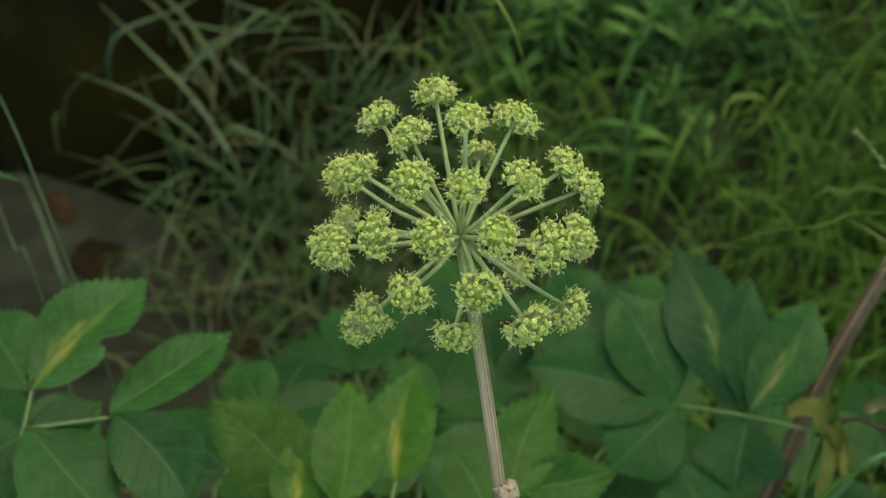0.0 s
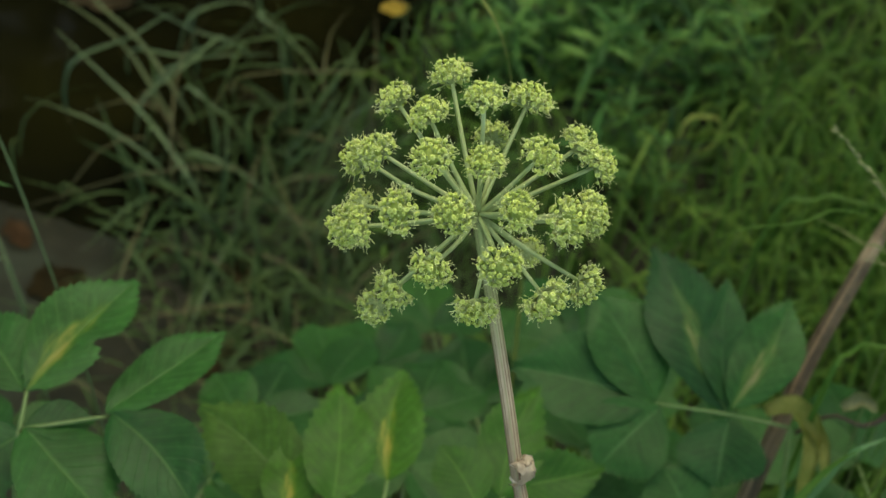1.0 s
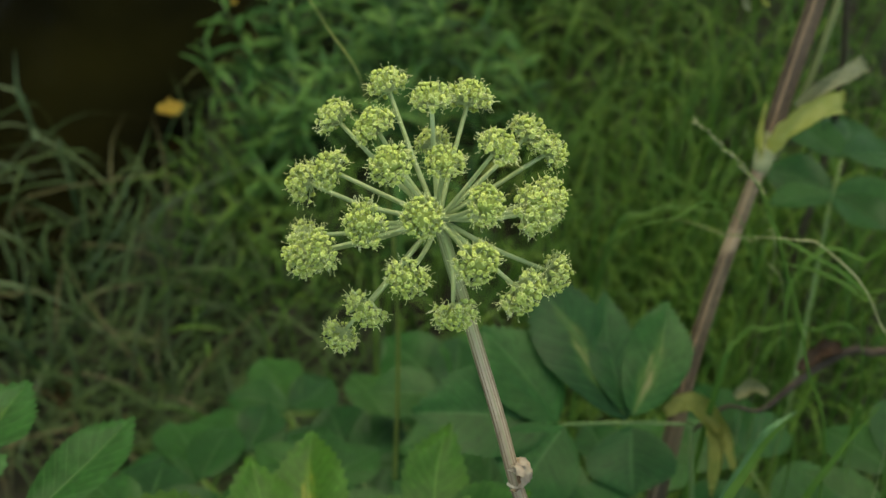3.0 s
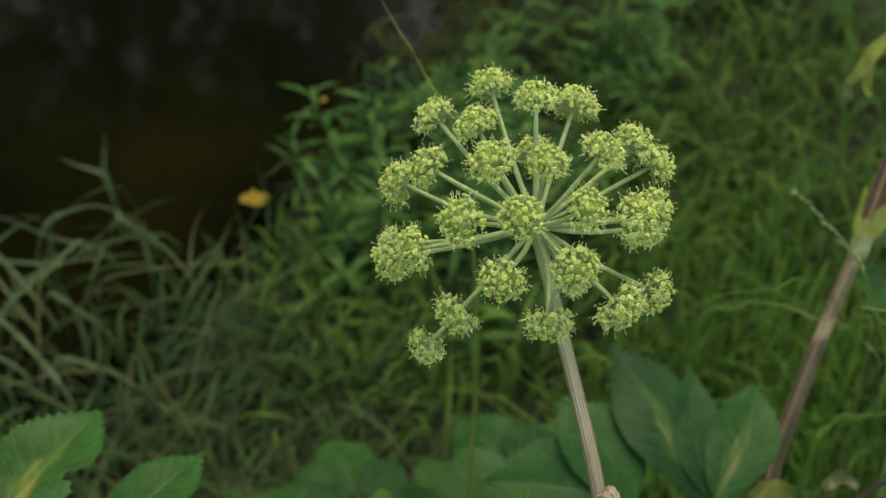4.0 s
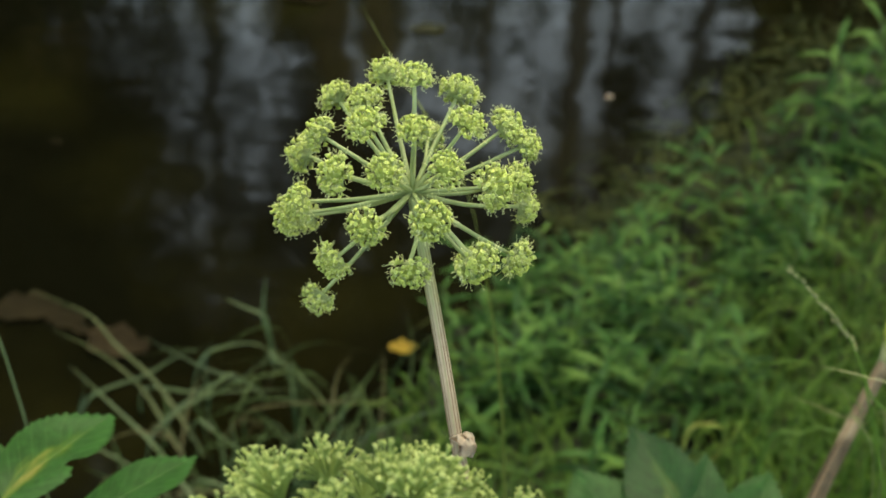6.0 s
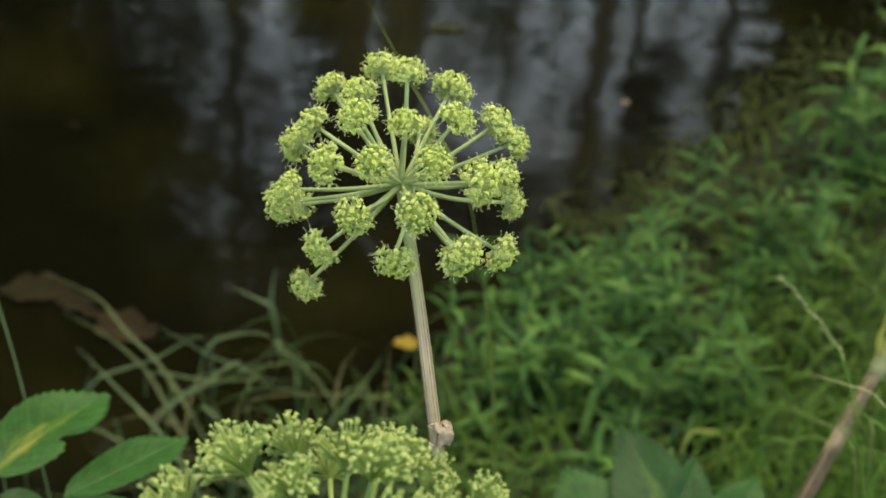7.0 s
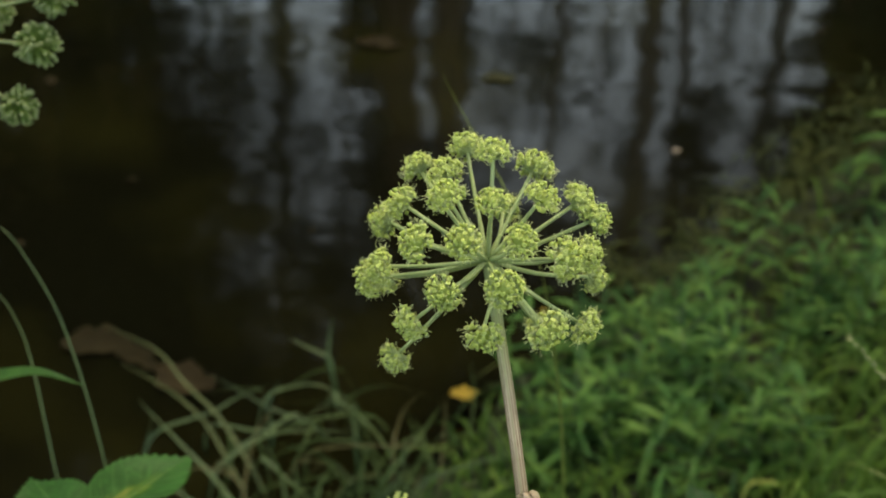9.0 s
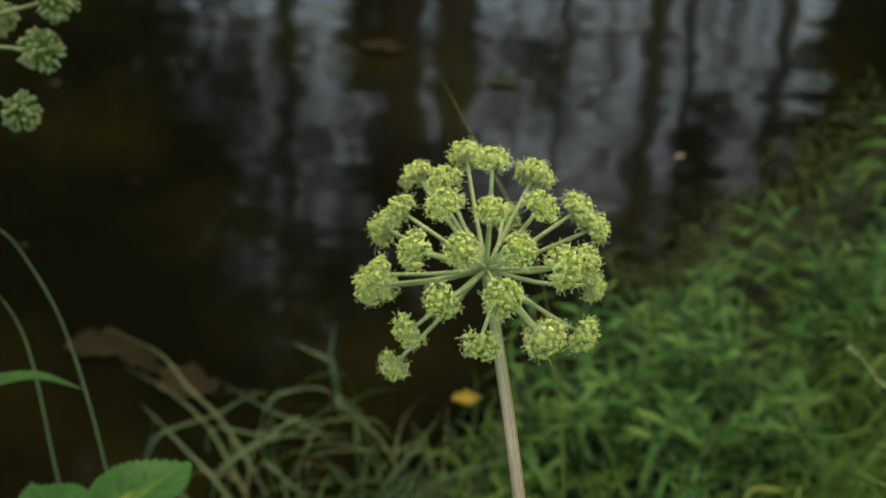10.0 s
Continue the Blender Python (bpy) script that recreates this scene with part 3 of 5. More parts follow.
        me.polygons.foreach_set("use_smooth", [True] * len(me.polygons))
        out.append(me)
    return out


FLOWER_SETS = [umbellet_meshes(300 + i, 74 + 5 * (i % 3), 0.0083 + 0.0003 * (i % 2), 1.9) for i in range(5)]
BUD_SETS = [umbellet_meshes(330 + i, 78 + 6 * i, 0.0104 + 0.0005 * i, 1.35, "bud") for i in range(4)]
SEED_SETS = [umbellet_meshes(340 + i, 112, 0.0120, 2.4, "seed") for i in range(3)]


def umbel(plant, hub, heads, sets, ray_radius=0.00105, ray_mat=None, seed=1):
    """Rays from the hub to the base of each umbellet, and the umbellets on them. heads: (centre, scale)."""
    rng = random.Random(seed)
    hub = Vector(hub)
    for i, (c, s) in enumerate(heads):
        c = Vector(c)
        d = (c - hub).normalized()
        base = c - d * 0.004 * s
        sag = Vector((0, 0, -0.0015)) + Vector((rng.gauss(0, 1), rng.gauss(0, 1), rng.gauss(0, 1))) * 0.0008
        bm = bmesh.new()
        mid = (hub + base) / 2 + sag
        tube(bm, smooth_line([hub + d * 0.001, mid, base + d * 0.0004], 7), lambda u: ray_radius * (1.15 - 0.3 * u), 10, 0.22)
        part("ray", bm, ray_mat or M_RAY, plant)
        stalks, flo, sta = sets[i % len(sets)]
        face = (c - hub).normalized()
        m = Matrix.Translation(base) @ frame_of(face) @ Matrix.Rotation(rng.uniform(0, 6.28), 4, "Z") @ Matrix.Scale(s * rng.uniform(0.88, 1.0), 4)
        u = piece("umbellet", stalks, plant, m)
        piece("flower_head", flo, u, Matrix())
        if len(sta.vertices):
            piece("stamen_fringe", sta, u, Matrix())


HUB = Vector((-0.0036, 0.0191, 1.4148))
HEADS = [  # place of each umbellet, size; the upper and far ones first
    ((-0.019, 0.065, 1.448), 1.0), ((-0.005, 0.043, 1.458), 0.95), ((0.014, 0.058, 1.444), 1.0), ((-0.041, 0.057, 1.439), 0.95), ((-0.027, 0.044, 1.445), 1.05),
    ((-0.055, 0.045, 1.416), 1.05), ((-0.0455, 0.032, 1.434), 0.95), ((-0.003, 0.019, 1.446), 0.84), ((0.019, 0.024, 1.447), 1.0), ((0.036, 0.041, 1.437), 1.0),
    ((0.045, 0.037, 1.431), 0.95), ((-0.058, 0.021, 1.398), 1.05), ((-0.0515, 0.009, 1.413), 1.0), ((-0.035, 0.004, 1.431), 1.05), ((-0.014, 0.001, 1.435), 0.93),
    ((0.011, 0.004, 1.436), 0.92)]
HEADS += [
    ((0.031, 0.010, 1.425), 1.1), ((0.042, 0.019, 1.423), 1.0), ((0.046, 0.033, 1.401), 0.9), ((-0.021, -0.012, 1.416), 1.0),
    ((-0.036, -0.007, 1.394), 1.05), ((-0.044, 0.005, 1.365), 0.9), ((0.006, -0.011, 1.420), 1.05), ((-0.002, -0.016, 1.398), 1.0), ((0.026, -0.009, 1.399), 1.1),
    ((0.043, 0.004, 1.393), 1.05), ((-0.024, 0.018, 1.448), 1.05), ((0.001, 0.060, 1.419), 0.85), ((-0.054, 0.050, 1.379), 0.85), ((0.022, 0.045, 1.362), 0.75)]

plant = new("angelica_plant")
STEM = smooth_line([(0.13, -0.25, 0.36), (0.085, -0.17, 0.85), (0.0425, -0.092, 1.235), (0.0213, -0.046, 1.331), (0.0093, -0.013, 1.373), HUB - Vector((0, 0, 0.001))], 48)
tagged(plant, "tall angelica with a yellow-green domed flower umbel on a striped stem", "plant")
bm = bmesh.new()
tube(bm, STEM, lambda u: 0.00325 - 0.0006 * u, 32, 0.1, stripes=(0, 1, 0, 0, 2, 0, 1, 0))
part("stem", bm, [M_STEM, M_STEM_D, M_STEM_G], plant, "ribbed stem striped pale brown and green")


def sheath(parent, where, axis_dir, out, size, mat, label):
    """A papery sheath: a collar at the node and a broad strip that leans out from it and curls back over itself."""
    bm = bmesh.new()
    m = Matrix.Translation(where) @ frame_of(axis_dir, out)
    line = smooth_line([(0.25, 0, -0.45), (0.62, 0, -0.42), (1.12, 0, -0.05), (1.28, 0, 0.55), (0.98, 0, 1.05), (0.62, 0, 1.12), (0.5, 0, 0.8), (0.66, 0, 0.52)], 26)
    rows = []
    for j, c in enumerate(line):
        v = j / 25
        wide = 0.7 + 0.3 * math.sin(v * 3.0) - 0.25 * v * v
        row = []
        for i in range(11):
            w = i / 5 - 1
            p = Vector((c.x - 0.42 * w * w * (1 - 0.4 * v), wide * math.sin(w * 1.25), c.z + 0.12 * math.sin(4 * w + 5 * v)))
            q = p * 3.2
            p += Vector((noise.noise(q), noise.noise(q + Vector((7, 0, 0))), noise.noise(q + Vector((0, 9, 0))))) * 0.36
            row.append(bm.verts.new(m @ (p * size)))
        rows.append(row)
    for a, b in zip(rows, rows[1:]):
        for i in range(10):
            bm.faces.new((a[i], a[i + 1], b[i + 1], b[i]))
    bmesh.ops.solidify(bm, geom=bm.faces[:], thickness=size * 0.05)
    ring = [m @ (Vector((0.43 * math.cos(a), 0.43 * math.sin(a), -0.3 + 0.12 * math.sin(2 * a))) * size) for a in [k * 6.2832 / 14 for k in range(15)]]
    tube(bm, ring, size * 0.13, 8)
    return part("sheath", bm, mat, parent, label)


sheath(plant, (0.0222, -0.0485, 1.3265), (-0.25, 0.5, 0.8), (0.85, -0.55, 0.15), 0.0062, M_SHEATH, "dry papery pinkish sheath curled round the stem")
umbel(plant, HUB, HEADS, FLOWER_SETS, seed=4)


def dome_umbel(name_label, hub, axis_dir, ray, count, spread, sets, stem, stem_r, mat_stem, seed, ray_r=0.001, ray_mat=None, flat=1.0):
    """A whole angelica head built by rule: count umbellets over a dome of that ray length round the hub."""
    rng = random.Random(seed)
    p = new("angelica_plant")
    tagged(p, name_label, "plant", "angelica umbels")
    fr = frame_of(axis_dir).to_3x3()
    hub = Vector(hub)
    heads = []
    for i in range(count):
        th = spread * math.sqrt((i + 0.5) / count)
        ph = i * 2.39996 + rng.uniform(-0.15, 0.15)
        d = fr @ Vector((math.sin(th) * math.cos(ph), math.sin(th) * math.sin(ph), math.cos(th)))
        d.z *= flat
        heads.append((hub + d * ray * rng.uniform(0.88, 1.08), rng.uniform(0.85, 1.12)))
    bm = bmesh.new()
    tube(bm, smooth_line([*stem, hub], 24), lambda u: stem_r * (1.25 - 0.4 * u), 20, 0.09)
    part("stem", bm, mat_stem, p, "ribbed green-brown stem")
    umbel(p, hub, heads, sets, ray_r, ray_mat, seed)
    return p


dome_umbel("angelica with a dense pale green umbel still in bud", (0.003, -0.245, 1.434), (0.05, 0.1, 1), 0.053, 27, 1.38, BUD_SETS,
           [(0.05, -0.34, 0.33), (0.03, -0.31, 0.9), (0.005, -0.265, 1.3)], 0.004, M_STEM, 21, 0.001, M_BUD_STALK, 0.8)
seedy = new("angelica_plant")
tagged(seedy, "angelica with a green umbel setting seed", "plant", "angelica umbels")
SEED_HUB = Vector((-0.404, 0.301, 1.371))
bm = bmesh.new()
tube(bm, smooth_line([(-0.62, 0.0, 0.22), (-0.55, 0.1, 0.7), (-0.45, 0.24, 1.2), SEED_HUB], 24), lambda u: 0.006 - 0.0018 * u, 20, 0.09)
part("stem", bm, M_STALK, seedy, "ribbed green stem")
umbel(seedy, SEED_HUB, [((-0.323, 0.280, 1.332), 1.0), ((-0.314, 0.303, 1.366), 1.1), ((-0.352, 0.268, 1.345), 1.0), ((-0.308, 0.325, 1.393), 1.1), ((-0.365, 0.364, 1.358), 1.0), ((-0.34, 0.35, 1.42), 1.05),
                        ((-0.38, 0.25, 1.40), 1.0), ((-0.42, 0.24, 1.36), 1.0), ((-0.47, 0.27, 1.35), 1.0), ((-0.46, 0.33, 1.40), 1.1), ((-0.41, 0.37, 1.41), 1.0), ((-0.40, 0.30, 1.44), 1.1),
                        ((-0.44, 0.37, 1.35), 1.0)], SEED_SETS, 0.0013, M_SEED_RAY, 9)


# ---- angelica leaves ----
def leaflet_mesh(length, width, seed, teeth=19, lobe=0.0, pointed=False):
    """A toothed oval leaflet along x, folded at the midrib and arched from base to tip. lobe: extra breadth on one side at the other side's cost."""
    rng = random.Random(seed)
    bm = bmesh.new()
    uvl = bm.loops.layers.uv.new("UVMap")
    n = teeth * 2
    across = (-1, -0.93, -0.7, -0.45, -0.2, 0, 0.2, 0.45, 0.7, 0.93, 1)
    droop, wave = rng.uniform(0.03, 0.14), rng.uniform(0.012, 0.028)
    sway, fold = rng.uniform(-0.06, 0.06), rng.uniform(0.06, 0.24)
    rows, info = [], {}
    for i in range(n + 1):
        u = i / n
        w = width * 0.54 * float(np.interp(u, (0, 0.05, 0.14, 0.28, 0.42, 0.58, 0.68, 0.76, 0.87, 0.95, 1),
                                           (0.03, 0.42, 0.74, 0.97, 1.0, 0.86, 0.7, 0.54, 0.29, 0.12, 0.01) if pointed else (0.03, 0.3, 0.6, 0.87, 1.0, 0.95, 0.82, 0.66, 0.36, 0.15, 0.01)))
        notch = 1 - 0.5 * math.exp(-((u - 0.44) / 0.05) ** 2) if lobe else 1.0
        row = []
        for s in across:
            ws = w * (notch if s < 0 else 1) * (1 + lobe * math.exp(-((u - 0.47) / 0.3) ** 2) * (1 if s > 0 else -0.55))
            tooth = 0.0
            if abs(s) == 1:
                tooth = (0.048 if i % 2 else -0.016) * (19 / teeth) ** 0.8 * width * min(1, w / (0.2 * width))
            y = s * ws + math.copysign(tooth, s) * (abs(s) == 1)
            x = length * (u + (0.028 if abs(s) == 1 and i % 2 else 0) * (1 if 0 < i < n else 0)) + abs(s) * ws * 0.18 * math.sin(math.pi * u)
            z = abs(s) * ws * fold + droop * length * u * (1 - u) + wave * length * math.sin(u * 9 + s * 2 + seed) * abs(s)
            z += 0.012 * length * abs(math.sin(math.pi * (u - 0.22 * abs(s)) * 9)) * (1 - abs(2 * abs(s) - 1) ** 2) * 0.5
            v = bm.verts.new((x, y + sway * length * math.sin(math.pi * u), z))
            info[v] = (u, s)
            row.append(v)
        rows.append(row)
    for a, b in zip(rows, rows[1:]):
        for k in range(len(across) - 1):
            bm.faces.new((a[k], b[k], b[k + 1], a[k + 1]))
    for f in bm.faces:
        for lp in f.loops:
            lp[uvl].uv = info[lp.vert]
    me = bpy.data.meshes.new("leaflet")
    bm.to_mesh(me)
    bm.free()
    me.polygons.foreach_set("use_smooth", [True] * len(me.polygons))
    return me


def angelica_leaf(label, leaflets, axes, root, mat, mat_blotch, seed, normal=(0, -0.1, 1), stalk_r=0.0018, pointed=False):
    """A compound leaf: leaflets (base, tip, width, kind) on thin axes, and a stalk that comes up from root."""
    rng = random.Random(seed)
    leaf = new("angelica_leaf")
    tagged(leaf, label, "leaf", "angelica leaves")
    bm = bmesh.new()
    for ax in axes:
        tube(bm, smooth_line(ax, 8), stalk_r * 0.7, 6)
    tube(bm, smooth_line([root, (Vector(root) * 0.4 + Vector(axes[0][0]) * 0.6 + Vector((0, 0, 0.02))), axes[0][0]], 12), lambda u: stalk_r * (1.8 - 0.8 * u), 8)
    part("stalk", bm, M_STALK, leaf)
    for i, (b, t, w, kind) in enumerate(leaflets):
        b, t = Vector(b), Vector(t)
        d = t - b
        me = leaflet_mesh(d.length * 1.02, w, seed * 31 + i, 11 if pointed else 19, 0.22 if kind == "lobed" else 0.0, pointed)
        me.materials.append(mat_blotch if kind in ("yellow", "lobed") else M_LEAF_O if kind == "old" else mat)
        nrm = Vector(normal) + Vector((rng.gauss(0, .16), rng.gauss(0, .16), 0))
        x = d.normalized()
        y = nrm.cross(x).normalized()
        z = x.cross(y)
        m = Matrix((x, y, z)).transposed().to_4x4()
        piece("leaflet", me, leaf, Matrix.Translation(b + Vector((0, 0, 0.002 * (i % 3)))) @ m)
    return leaf


angelica_leaf("broad bright green toothed angelica leaf with a yellow-streaked leaflet",
              [((-0.250, 0.104, 1.128), (-0.202, 0.189, 1.128), 0.048, "lobed"), ((-0.201, 0.092, 1.128), (-0.143, 0.156, 1.126), 0.037, ""),
               ((-0.198, 0.092, 1.126), (-0.145, 0.042, 1.116), 0.045, ""), ((-0.246, 0.080, 1.126), (-0.191, 0.031, 1.118), 0.054, ""),
               ((-0.247, 0.083, 1.122), (-0.210, 0.093, 1.116), 0.026, ""), ((-0.252, 0.104, 1.124), (-0.296, 0.157, 1.122), 0.045, ""), ((-0.246, 0.080, 1.122), (-0.290, 0.038, 1.112), 0.047, "")],
              [[(-0.249, 0.078, 1.125), (-0.25, 0.104, 1.127)], [(-0.249, 0.08, 1.124), (-0.2, 0.092, 1.126)]], (-0.36, -0.1, 0.33), M_LEAF, M_LEAF_Y, 3)
angelica_leaf("bright green toothed angelica leaf under the flowering stem",
              [((-0.037, 0.126, 1.020), (-0.032, 0.205, 1.030), 0.042, "yellow"), ((-0.071, 0.106, 1.018), (-0.075, 0.191, 1.028), 0.041, ""),
               ((-0.094, 0.116, 1.000), (-0.168, 0.181, 1.000), 0.05, "old"), ((0.036, 0.121, 1.018), (0.059, 0.206, 1.022), 0.039, ""),
               ((0.043, 0.130, 1.016), (0.105, 0.155, 1.008), 0.034, ""), ((0.022, 0.112, 1.018), (-0.004, 0.151, 1.022), 0.036, ""), ((-0.099, 0.099, 1.010), (-0.104, 0.157, 1.012), 0.033, "yellow")],
              [[(0.0, 0.07, 1.01), (-0.04, 0.1, 1.016), (-0.094, 0.11, 1.008)], [(0.0, 0.07, 1.01), (0.03, 0.11, 1.016), (0.043, 0.128, 1.016)], [(-0.04, 0.1, 1.016), (-0.037, 0.126, 1.02)]],
              (0.02, -0.12, 0.36), M_LEAF_C, M_LEAF_CY, 5, pointed=True)
angelica_leaf("large blue-green toothed angelica leaf with a yellowed centre",
              [((0.204, 0.244, 0.956), (0.147, 0.351, 1.004), 0.051, "lobed"), ((0.205, 0.245, 0.958), (0.203, 0.332, 0.996), 0.034, ""), ((0.207, 0.243, 0.957), (0.248, 0.320, 0.990), 0.044, "yellow"),
               ((0.152, 0.247, 0.957), (0.106, 0.316, 0.988), 0.056, ""), ((0.152, 0.246, 0.955), (0.048, 0.262, 0.964), 0.062, ""), ((0.156, 0.243, 0.953), (0.112, 0.198, 0.935), 0.058, ""),
               ((0.207, 0.240, 0.952), (0.199, 0.194, 0.933), 0.058, ""), ((0.180, 0.170, 0.915), (0.160, 0.208, 0.930), 0.048, "")],
              [[(0.252, 0.238, 0.950), (0.207, 0.242, 0.955), (0.152, 0.246, 0.956)]], (0.30, 0.02, 0.33), M_LEAF_D, M_LEAF_DY, 7, (0, -0.4, 1))

def rule_leaf(label, centre, heading, size, mat, seed, tilt=0.0):
    """A compound leaf built by rule: an end leaflet, two side pairs and a lower pair, on a stalk from the ground."""
    rng = random.Random(seed)
    m = Matrix.Translation(centre) @ pose(0, 0, 0, 0, tilt, heading)
    lfs = []
    for bx, ang, ln in ((0.0, 0, 1.0), (-0.05, 52, 0.85), (-0.05, -52, 0.85), (-0.75, 68, 0.9), (-0.75, -68, 0.9), (-0.8, 125, 0.7), (-0.8, -125, 0.7)):
        a = math.radians(ang + rng.uniform(-8, 8))
        s = size * ln * rng.uniform(0.9, 1.1)
        b = Vector((bx * size, 0, 0))
        t = b + Vector((math.cos(a), math.sin(a), rng.uniform(-0.25, 0.05))) * s
        lfs.append((m @ b, m @ t, s * rng.uniform(0.55, 0.68), ""))
    root = m @ Vector((-size * 2.2, 0, 0))
    root = (root.x, root.y - 0.1, ground_z(root.x, root.y - 0.1))
    return angelica_leaf(label, lfs, [[m @ Vector((-size, 0, 0)), m @ Vector((-size * 0.5, 0, 0.003)), m @ Vector((0, 0, 0))]], root, mat, mat, seed)


LOW = "dark green toothed angelica leaf low in the shade"
for k, (cx, cy, cz, hd, sz) in enumerate([(-0.01, 0.62, 0.52, 100, 0.085), (0.085, 0.55, 0.58, 60, 0.09), (-0.065, 0.51, 0.6, 130, 0.085), (0.17, 0.54, 0.64, 80, 0.09), (0.03, 0.41, 0.70, 100, 0.08),
                                          (-0.11, 0.47, 0.62, 110, 0.09), (-0.16, 0.30, 0.80, 70, 0.085), (0.12, 0.45, 0.74, 120, 0.09), (0.25, 0.33, 0.76, 50, 0.085), (0.603, 0.720, 0.740, 60, 0.10),
                                          (0.37, 0.35, 0.74, 95, 0.09), (-0.02, 0.30, 0.84, 85, 0.075), (0.12, 0.28, 0.84, 60, 0.08), (-0.30, 0.14, 0.98, 60, 0.08), (-0.24, 0.02, 1.0, 40, 0.08), (0.45, 0.25, 0.84, 60, 0.085)]):
    rule_leaf(LOW, (cx, cy, cz), hd, sz, M_LEAF_D, 500 + k, 8)

# ---- dead stalks ----
dead = new("dead_stalk")
tagged(dead, "thick dry brown angelica stalk with a yellowed leaf sheath", "stalk")
DEAD = smooth_line([(0.16, 0.02, 0.33), (0.215, 0.18, 0.68), (0.256, 0.268, 0.896), (0.276, 0.309, 0.938), (0.317, 0.376, 0.992), (0.356, 0.435, 1.038), (0.386, 0.484, 1.08), (0.423, 0.542, 1.131), (0.46, 0.60, 1.18)], 44)
bm = bmesh.new()
tube(bm, DEAD, lambda u: 0.0076 - 0.0014 * step01(0.3, 0.55, u) + 0.0022 * step01(0.6, 0.66, u) - 0.0008 * u, 26, 0.07, stripes=(0, 0, 0, 1, 0))
part("stem", bm, [M_DEAD, M_STEM_D], dead)


def curled_leaf(parent, pts, width, mat, label, up=(0, 0, 1), curl=0.5, name="leaf", blunt=False):
    """A withered sheath or leaf: a broad strip along pts, gutter-shaped, with a wavy, ragged edge. blunt: torn off square at its end."""
    bm = bmesh.new()
    n = 22
    line = smooth_line(pts, n)
    rows = []
    for i, p in enumerate(line):
        u = i / (n - 1)
        d = (line[min(i + 1, n - 1)] - line[max(i - 1, 0)]).normalized()
        s = d.cross(Vector(up)).normalized()
        nrm = s.cross(d)
        w = width * 0.5 * (0.62 + 0.5 * u if blunt else 0.45 + 0.9 * math.sin(math.pi * min(1, u * 0.9 + 0.08)) ** 0.8)
        if u > 0.9 and not blunt:
            w *= (1 - u) * 6 + 0.4
        row = []
        for k in range(9):
            v = k / 4 - 1
            rag = noise.noise(p * 260 + Vector((7 * (v > 0), 0, 0))) * 0.3 * abs(v)
            q = p + s * (w * (1 + rag) * math.sin(v * 1.2)) + nrm * (w * curl * (v * v) + w * 0.2 * math.sin(9 * u + 3 * v) + w * 0.25 * noise.noise(p * 150 + Vector((v, v, 0))))
            if blunt and i == n - 1:
                q += d * width * 0.3 * noise.noise(Vector((k * 1.7, width * 900, 0)))
            row.append(bm.verts.new(q))
        rows.append(row)
    for a, c in zip(rows, rows[1:]):
        for k in range(8):
            bm.faces.new((a[k], a[k + 1], c[k + 1], c[k]))
    bmesh.ops.solidify(bm, geom=bm.faces[:], thickness=0.0005)
    return part(name, bm, mat, parent, label)


curled_leaf(dead, [(0.354, 0.425, 1.044), (0.357, 0.424, 1.057), (0.366, 0.426, 1.068), (0.386, 0.430, 1.080), (0.410, 0.436, 1.080)], 0.0185, M_YELLOW, "yellowed torn leaf sheath", (-0.25, -0.75, 0.6), 0.35, "sheath_leaf", True)
curled_leaf(dead, [(0.377, 0.446, 1.069), (0.391, 0.450, 1.079), (0.410, 0.455, 1.088), (0.433, 0.460, 1.098)], 0.014, M_PALESHEATH, "pale withered sheath behind the stem", (0, -0.6, 0.8), 0.4, "sheath_leaf", True)
curled_leaf(dead, [(0.347, 0.424, 1.036), (0.349, 0.435, 1.052), (0.354, 0.452, 1.072)], 0.007, M_YELLOW, "", (-1, 0, 0.2), 0.5, "sheath_leaf")
bm = bmesh.new()
tube(bm, smooth_line([(0.362, 0.428, 1.03), (0.392, 0.466, 1.068), (0.414, 0.498, 1.10), (0.436, 0.533, 1.142), (0.46, 0.57, 1.19)], 14), 0.0033, 14, 0.1)
part("side_stem", bm, M_PALE, dead, "pale green-brown side stem")
bm = bmesh.new()
tube(bm, smooth_line([(0.347, 0.419, 1.026), (0.356, 0.435, 1.038), (0.364, 0.449, 1.05)], 6), lambda u: 0.0088 - 0.005 * abs(u - 0.4), 18, 0.05)
part("node", bm, M_SPIKE, dead, "swollen pale node")

bent = new("dead_stalk")
tagged(bent, "bent dry brown leaf stalk with a ragged sheath", "stalk")
bm = bmesh.new()
tube(bm, smooth_line([(0.262, 0.25, 0.925), (0.286, 0.255, 0.945), (0.31, 0.248, 0.945), (0.334, 0.257, 0.958), (0.36, 0.265, 0.973), (0.394, 0.265, 0.982), (0.45, 0.24, 0.93), (0.50, 0.2, 0.33)], 26), lambda u: 0.0016 + 0.002 * step01(0.2, 0.55, u), 10, 0.1)
part("stem", bm, M_ROT, bent)
curled_leaf(bent, [(0.372, 0.268, 0.986), (0.356, 0.268, 0.984), (0.338, 0.262, 0.972)], 0.010, M_CURL, "dry brown sheath", (0, -0.4, 0.9), 0.8, "sheath_leaf")
curled_leaf(bent, [(0.292, 0.258, 0.951), (0.305, 0.262, 0.957), (0.318, 0.256, 0.953)], 0.009, M_SPIKE, "pale dry scrap", (0, -0.4, 0.9), 0.7, "sheath_leaf")
limp = new("withered_leaf")
tagged(limp, "limp yellow-brown withered angelica leaf", "leaf")
